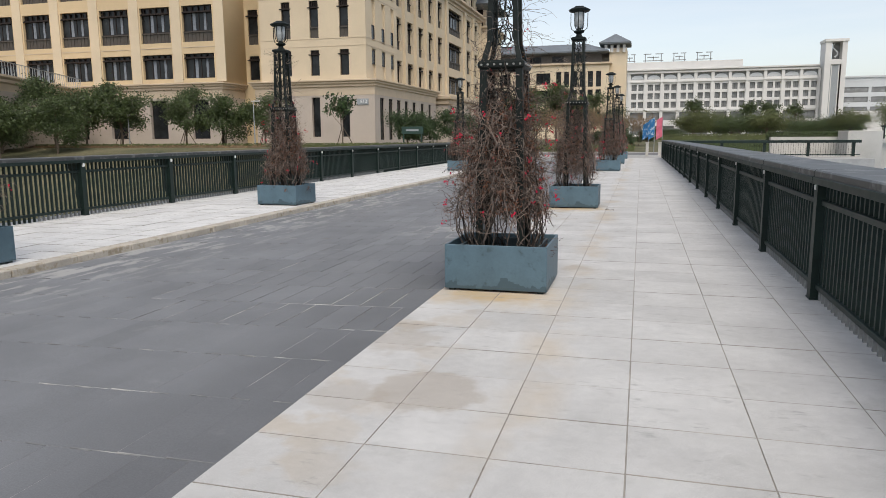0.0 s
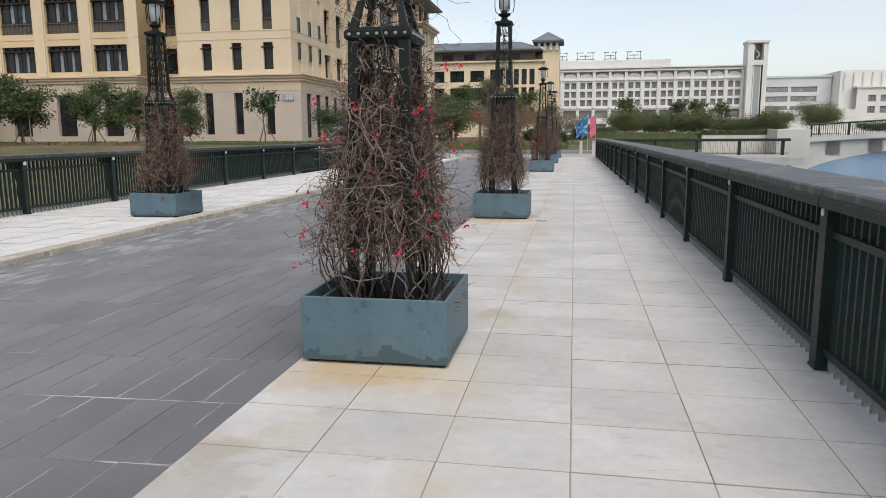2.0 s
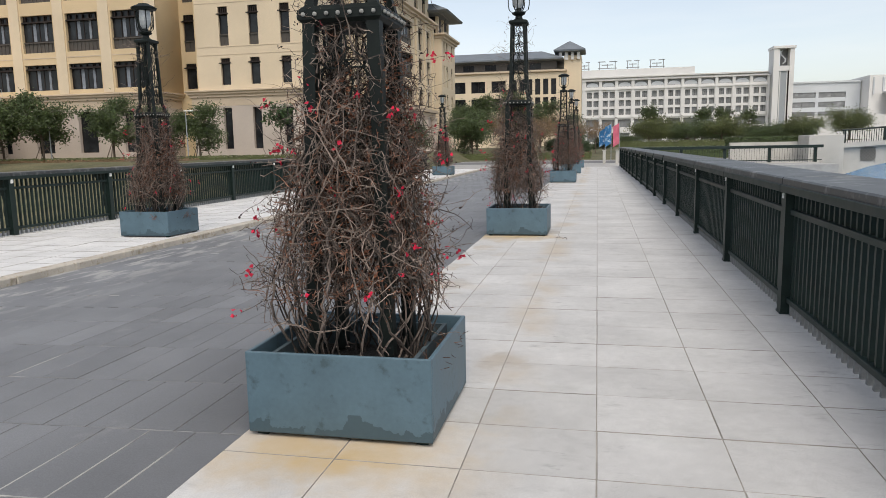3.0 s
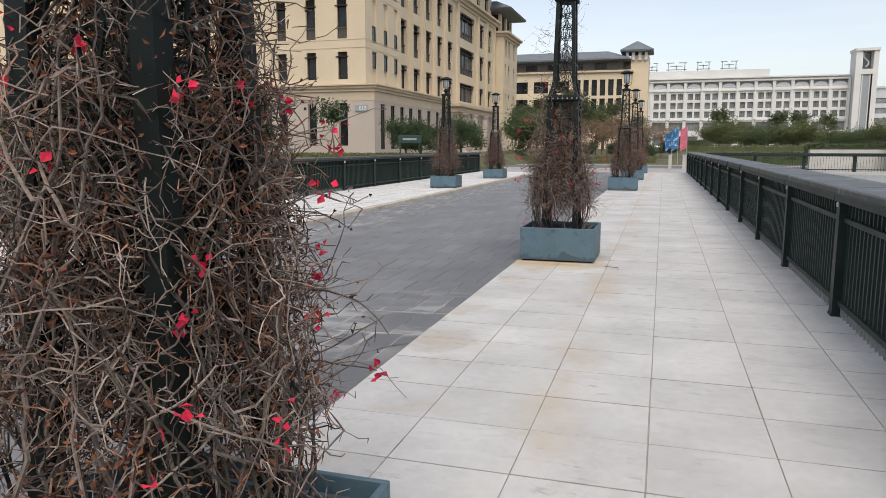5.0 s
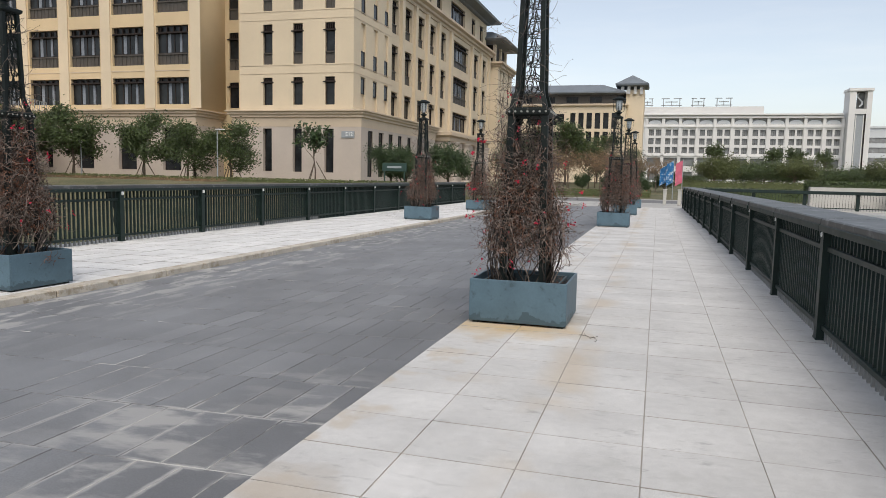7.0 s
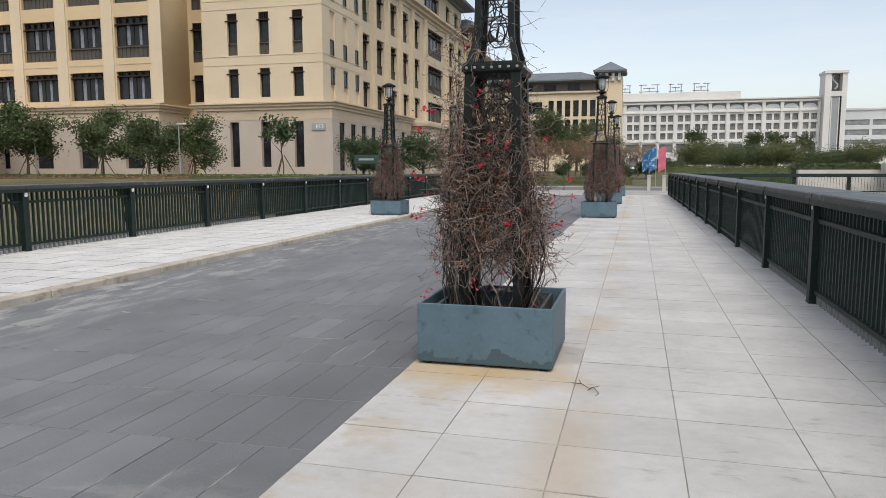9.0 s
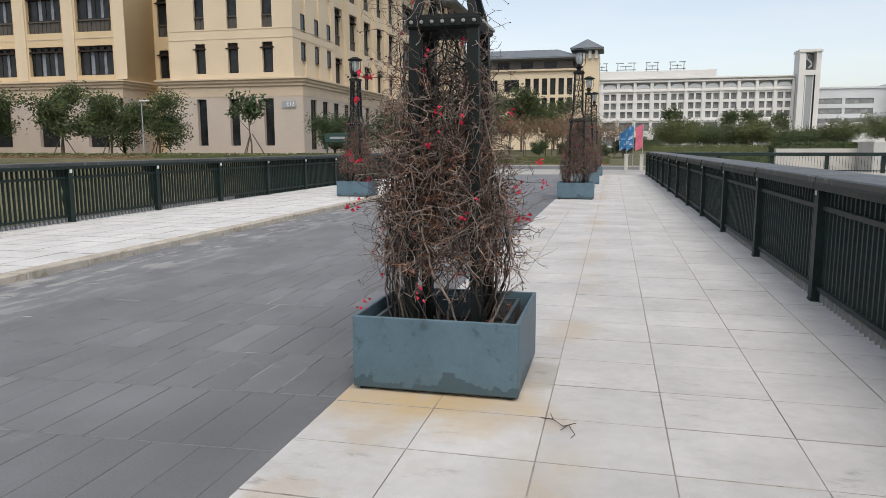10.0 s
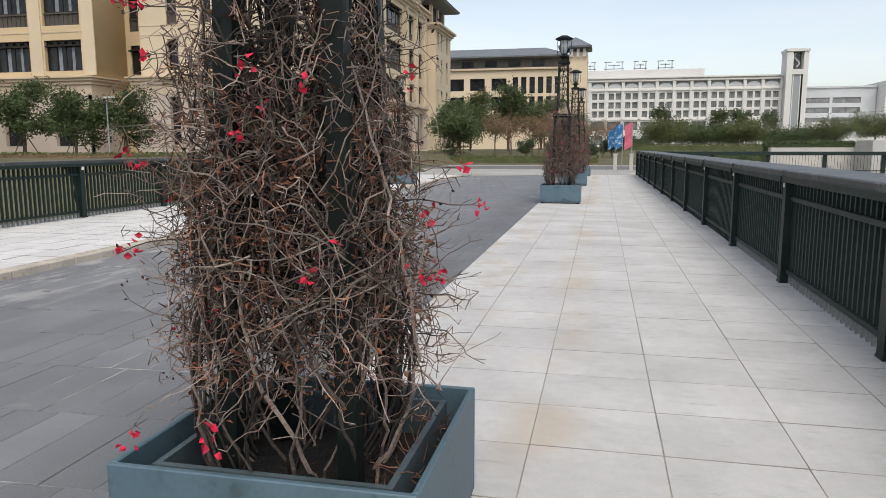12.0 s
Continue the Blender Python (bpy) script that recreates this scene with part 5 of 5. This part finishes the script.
def stakes(at):
    th = thing("tree_stakes", "wooden support stakes round a young tree", "tree stakes", at=at)
    for i in range(3):
        t = Tubes(5)
        a = 2.1 * i + 0.4
        t.add([(math.cos(a) * 0.9, math.sin(a) * 0.9, -0.05), (math.cos(a) * 0.07, math.sin(a) * 0.07, 1.45)], 0.035, 0.03)
        part("stake", t.mesh("stake", BARK), BARK, th)
    return th


G = 0.75
lush = tree(pose(-36.1, 47, G), 3, 4.7, 2.1, LEAF, "leafy green tree on the lawn by the building", 6500, 0.2, "trees on the lawn", low=0.14)
bushy = tree(pose(-32.6, 47.3, G), 8, 4.0, 2.2, LEAF, "rounded green tree with a low crown", 7000, 0.19, "trees on the lawn", low=0.1)
slim = tree(pose(-22.0, 46.5, G), 5, 4.1, 1.15, LEAF_DARK, "slender young tree with sparse dark leaves", 520, 0.3, "trees on the lawn", 0.06, low=0.34)
dense = tree(pose(-16.6, 49.5, 0.6), 12, 2.8, 1.6, LEAF_DARK, "dense dark green shrub by the building corner", 6500, 0.15, "shrubs", low=0.1)
for src, x, y, s, turn in ((bushy, -29.2, 47.6, 1.0, 60), (lush, -41.5, 46, 1.1, 110), (bushy, -44.6, 45.5, 1.15, 200), (lush, -48.5, 42.5, 1.05, 20), (bushy, -52.5, 41, 1.1, 80), (slim, -45.8, 44.3, 1.0, 50), (lush, -43.0, 40.5, 1.1, 150), (bushy, -45.5, 38.0, 1.0, 10), (lush, -47.0, 35.0, 1.1, 75), (bushy, -40.5, 38.0, 0.95, 33), (lush, -42.0, 34.5, 1.0, 140), (bushy, -44.0, 31.5, 1.05, 250),
                          (dense, -1.4, 69.5, 0.55, 70), (dense, -4.4, 72, 0.6, 150), (dense, 0.6, 74, 0.7, 210), (dense, -7.0, 73.5, 0.6, 300), (dense, -2.6, 79, 0.9, 15), (dense, -13.9, 50.5, 1.05, 40), (dense, -18.0, 50.2, 1.0, 100), (bushy, -11.6, 66, 1.1, 130), (lush, -13.5, 72, 1.0, 10), (lush, -10.5, 88, 1.5, 200), (bushy, -7.5, 96, 1.5, 90), (lush, -15.5, 92, 1.45, 280), (bushy, -3.5, 90, 1.0, 20)):
    copy_thing(src, pose(x, y, ground_height(x, y), 0, 0, turn) @ Matrix.Scale(s, 4))
for x, y in ((-36.1, 47), (-32.6, 47.3), (-29.2, 47.6), (-22.0, 46.5), (-41.5, 46)):
    stakes(pose(x, y, G))

wide = tree(pose(6.5, 96, 0.7), 31, 3.7, 2.8, LEAF_OLIVE, "broad olive-green tree on the far bank", 7500, 0.19, "row of trees across the river", 0.12, low=0.22)
wide_b = tree(pose(11.5, 97, 0.7), 37, 3.3, 2.6, LEAF, "broad green tree on the far bank", 6500, 0.19, "row of trees across the river", 0.12, low=0.24)
k = 0
for x, y, s in ((15.5, 96, 1.05), (20.5, 99, 1.05), (25.5, 97, 0.95), (3.6, 104, 0.95), (8.5, 108, 1.1), (14, 110, 1.25), (21, 112, 1.1), (26, 116, 1.0), (29, 128, 1.3), (20, 128, 1.4), (12, 126, 1.3), (36, 144, 1.5), (46, 146, 1.6), (56, 145, 1.5), (66, 147, 1.6), (76, 146, 1.6), (87, 148, 1.7), (98, 147, 1.6)):
    k += 1
    copy_thing(wide if k % 2 else wide_b, pose(x, y, ground_height(x, y), 0, 0, 47 * k) @ Matrix.Diagonal((s, s, s * (0.62, 0.88, 0.72, 0.98, 0.55)[k % 5], 1)))
tall = tree(pose(8.2, 118, 0.8), 44, 6.6, 1.8, LEAF, "tall dark tree standing above the row", 1500, 0.3, "tall trees behind the row", 0.12, low=0.5)
for x, y, s in ((15.8, 116, 0.9), (23, 118, 0.85), (20, 124, 0.95)):
    copy_thing(tall, pose(x, y, 0.8, 0, 0, 31 * x) @ Matrix.Scale(s, 4))
bare = tree(pose(-6.5, 74, 0.35), 51, 4.6, 1.5, LEAF_DRY, "thin half-bare brown tree on the square", 900, 0.13, "half-bare trees on the square", 0.06)
for x, y, s in ((-4.2, 78, 1.0), (-2.2, 76, 0.9), (-8.8, 76, 1.1), (-10.8, 80, 1.1), (-5.6, 84, 1.15), (-1.0, 82, 0.9), (-7.9, 70, 0.9), (-3.4, 70.5, 0.8), (-5.0, 68.6, 0.85), (-0.2, 73, 0.75), (-9.6, 71.5, 1.0), (-6.3, 79, 1.1), (0.6, 86, 0.9)):
    copy_thing(bare, pose(x, y, ground_height(x, y), 0, 0, 77 * x) @ Matrix.Scale(s, 4))


def hedge(x0, x1, y0, y1, z0, h, seed, leaf, label, n):
    r = random.Random(seed)
    lv = Leaves(r)
    for _ in range(n):
        lv.add((r.uniform(x0, x1), r.uniform(y0, y1), z0 + h * r.random() ** 0.6), 0.16 * r.uniform(0.6, 1.3), 0.55)
    th = thing("hedge", label, "hedge")
    part("leaves", lv.mesh("leaves", leaf), leaf, th)
    part("inner_growth", one_box(x0 + 0.1, x1 - 0.1, y0 + 0.1, y1 - 0.1, z0 - 0.15, z0 + h * 0.75), leaf, th)


hedge(-14, -0.5, 63.5, 65.5, 0.0, 0.6, 1, LEAF_OLIVE, "low clipped hedge round the planted island", 3800)
hedge(-52, -12.8, 44.0, 45.8, 0.6, 0.42, 2, LEAF_OLIVE, "low scruffy ground cover along the lawn edge", 7000)
hedge(-50, -27, 42.6, 44.0, 0.55, 0.35, 7, LEAF_DRY, "dry brownish ground cover below the trees", 2600)
hedge(9.0, 13.6, 52.2, 54, 0.9, 0.7, 3, LEAF, "low hedge above the embankment wall", 6000)
hedge(2.4, 13.2, 63, 64.2, 0.0, 1.0, 5, LEAF, "dark hedge behind the quay", 4500)
hedge(2, 22, 90, 91.5, 0.75, 0.8, 4, LEAF_OLIVE, "long hedge below the row of trees", 7000)

# ---- street furniture ----
def street_light(x, y, h):
    th = thing("street_light", "slim grey street light on the lawn", "street light", at=pose(x, y, ground_height(x, y)))
    t = Tubes(8)
    t.add([(0, 0, -0.1), (0, 0, h)], 0.05, 0.035)
    part("pole", t.mesh("pole", STEEL), STEEL, th)
    part("lamp_head", one_box(-0.12, 0.55, -0.1, 0.1, h - 0.02, h + 0.05, bevel=0.02) if h > 3 else lathe(bmesh.new(), [(0.05, h), (0.17, h + 0.05), (0.17, h + 0.22), (0.05, h + 0.3)], 10), WHITE_CAP, th)


street_light(-29.2, 46.0, 3.5)
street_light(-40.8, 46.0, 2.5)
panel = thing("notice_board", "dark green sign board in front of the shrubs", "sign board", at=pose(-16.6, 47.2, 0.7))
part("board", one_box(-0.85, 0.85, -0.05, 0.05, 0.95, 1.5, bevel=0.02), SIGN_GREEN, panel)
part("lettering", one_box(-0.5, 0.5, -0.062, -0.052, 1.17, 1.3), STEEL, panel)
for x in (-0.7, 0.7):
    part("board_post", one_box(x - 0.04, x + 0.04, -0.04, 0.04, -0.2, 0.95), SIGN_GREEN, panel)


def banner(x, y, h, wid, cloth, label, seed):
    th = thing("banner_flag", label, "banner", at=pose(x, y, ground_height(x, y)))
    t = Tubes(6)
    t.add([(0, 0, 0), (0, 0, h)], 0.03, 0.02)
    part("flag_pole", t.mesh("flag_pole", STEEL), STEEL, th)
    bm = bmesh.new()
    rows = []
    for i in range(9):
        z = 1.4 + (h - 1.5) * i / 8
        rows.append([(bm.verts.new((-wid * u, 0.08 * math.sin(z * 2.2 + u * 3 + seed), z - 0.3 * u)), bm.verts.new((-wid * u, 0.09 + 0.08 * math.sin(z * 2.2 + u * 3 + seed), z - 0.3 * u))) for u in (0, 0.33, 0.66, 1.0)])
    for a, b in zip(rows, rows[1:]):
        for i in range(3):
            for s in (0, 1):
                bm.faces.new((a[i][s], a[i + 1][s], b[i + 1][s], b[i][s]))
    part("cloth", bm, cloth, th)


banner(1.08, 58.8, 3.1, 0.5, BLUE, "blue patterned banner flag on a pole", 0)
banner(0.62, 59.2, 2.75, 0.5, BLUE, "blue patterned banner flag on a pole", 1.2)
banner(1.72, 58.8, 3.15, 0.5, PINK, "pink banner flag on a pole", 2.0)
for x in (0.45, 1.3, 1.75):
    th = thing("gate_post", "pale square gate post at the end of the bridge", "post", at=pose(x, 48.5, -0.03))
    part("shaft", one_box(-0.1, 0.1, -0.1, 0.1, 0, 0.9, bevel=0.015), CONCRETE, th)
    part("cap", one_box(-0.13, 0.13, -0.13, 0.13, 0.9, 0.97, bevel=0.02), CONCRETE, th)

# ---- embankment wall, low rail, arched bridge on the river side ----
tagged(part("embankment_wall", one_box(2.3, 13.4, 46.8, 47.4, -4.0, 0.0), CONCRETE), "pale concrete river wall", "wall", kind="structure")
tagged(part("upper_embankment_wall", one_box(9.0, 13.6, 51.6, 52.2, -0.2, 1.25), CONCRETE), "pale concrete retaining wall below the hedge", "wall", kind="structure")
rail2 = thing("quay_railing", "dark iron railing along the quay", "railing", kind="structure")
for i in range(5):
    part("post", one_box(2.6 + i * 2.65 - 0.09, 2.6 + i * 2.65 + 0.09, 47.0, 47.14, 0.0, 0.9), IRON, rail2)
part("handrail", one_box(2.2, 13.6, 46.85, 47.3, 0.88, 1.06, bevel=0.015), IRON, rail2)
part("lower_rail", one_box(2.2, 13.6, 47.03, 47.09, 0.1, 0.15), IRON, rail2)
for i in range(72):
    part("baluster", one_box(2.7 + i * 0.148, 2.712 + i * 0.148, 47.05, 47.065, 0.0, 0.9), IRON, rail2)

bridge = thing("arched_bridge", "white stone arched bridge with lattice panels over the river", "bridge")
part("pylon", one_box(13.3, 15.4, 49.0, 51.5, -4.0, 1.65, bevel=0.03), CONCRETE, bridge)


def deck_z(x):
    return 1.08 + 1.3 * math.sin(math.pi * min(1, (x - 15.4) / 70))


bm = bmesh.new()
n = 40
secs = []
for i in range(n + 1):
    x = 15.4 + 70 * i / n
    z = deck_z(x)
    u = ((x - 15.4) % 35) / 35
    soffit = min(z - 0.55, -1.0 + 2.2 * math.sin(math.pi * u) ** 0.7)
    secs.append([bm.verts.new((x, y, zz)) for y, zz in ((49.6, soffit), (49.6, z), (57, z), (57, soffit))])
for a, b in zip(secs, secs[1:]):
    for i in range(4):
        bm.faces.new((a[i], a[(i + 1) % 4], b[(i + 1) % 4], b[i]))
bm.faces.new(secs[0]), bm.faces.new(secs[-1])
part("arch", bm, CONCRETE, bridge)
bm = bmesh.new()
for i in range(n):
    x0, x1 = 15.4 + 70 * i / n, 15.4 + 70 * (i + 1) / n
    a = [bm.verts.new((x0, y, deck_z(x0) + z)) for y, z in ((49.35, -0.28), (49.35, 0.02), (49.6, 0.02), (49.6, -0.28))]
    b = [bm.verts.new((x1, y, deck_z(x1) + z)) for y, z in ((49.35, -0.28), (49.35, 0.02), (49.6, 0.02), (49.6, -0.28))]
    for j in range(4):
        bm.faces.new((a[j], a[(j + 1) % 4], b[(j + 1) % 4], b[j]))
part("deck_moulding", bm, CONCRETE, bridge)
for i in range(16):
    x = 17.0 + i * 2.6
    z = deck_z(x) - 0.3
    t = Tubes(4)
    for k2 in range(-3, 4):
        for s in (-1, 1):
            lo, hi = max(-0.45, k2 * 0.2 - 0.45), min(0.45, k2 * 0.2 + 0.45)
            if hi > lo:
                t.add([(x + s * lo, 49.56, z - 0.5 + (lo - k2 * 0.2)), (x + s * hi, 49.56, z - 0.5 + (hi - k2 * 0.2))], 0.02, 0.02)
    part("lattice_panel", t.mesh("lattice_panel", FRAME), FRAME, bridge)
for i in range(30):
    x = 15.6 + i * 2.3
    part("rail_post", one_box(x - 0.05, x + 0.05, 49.55, 49.65, deck_z(x), deck_z(x) + 0.83), IRON, bridge)
t = Tubes(5)
t.add([(15.4 + 70 * i / 40, 49.6, deck_z(15.4 + 70 * i / 40) + 0.85) for i in range(41)], 0.06, 0.06)
part("rail_top", t.mesh("rail_top", IRON), IRON, bridge)
bm = bmesh.new()
for i in range(500):
    x = 15.5 + i * 0.138
    box(bm, x - 0.015, x + 0.015, 49.59, 49.62, deck_z(x), deck_z(x) + 0.83)
tagged(part("rail_bars", bm, IRON, bridge), kind="stuff")

# ---- fallen twig ----
t = Tubes(4)
t.add([(0, 0, 0.012), (0.07, -0.03, 0.02), (0.13, -0.1, 0.012), (0.16, -0.12, 0.03), (0.2, -0.2, 0.012), (0.18, -0.25, 0.01)], 0.0035, 0.002)
t.add([(0.07, -0.03, 0.02), (0.05, 0.03, 0.03)], 0.003, 0.002)
t.add([(0.13, -0.1, 0.012), (0.2, -0.08, 0.03)], 0.003, 0.002)
t.add([(0.16, -0.12, 0.03), (0.12, -0.16, 0.014)], 0.003, 0.002)
th = tagged(new("fallen_twig", t.mesh("fallen_twig", STALK)), "small dead twig lying on the granite slabs", "twig")
th.matrix_basis = pose(-0.62, 9.78, 0) @ Matrix.Scale(0.9, 4)

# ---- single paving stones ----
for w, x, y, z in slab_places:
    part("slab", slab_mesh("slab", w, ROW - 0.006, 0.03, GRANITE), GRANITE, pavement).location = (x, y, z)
for w, d, x, y, z in sett_places:
    part("sett", slab_mesh("sett", w - 0.005, d - 0.005, 0.02, SLATE, 0.003), SLATE, road).matrix_basis = pose(x, y, z, 0, math.degrees(-TILT), 0)
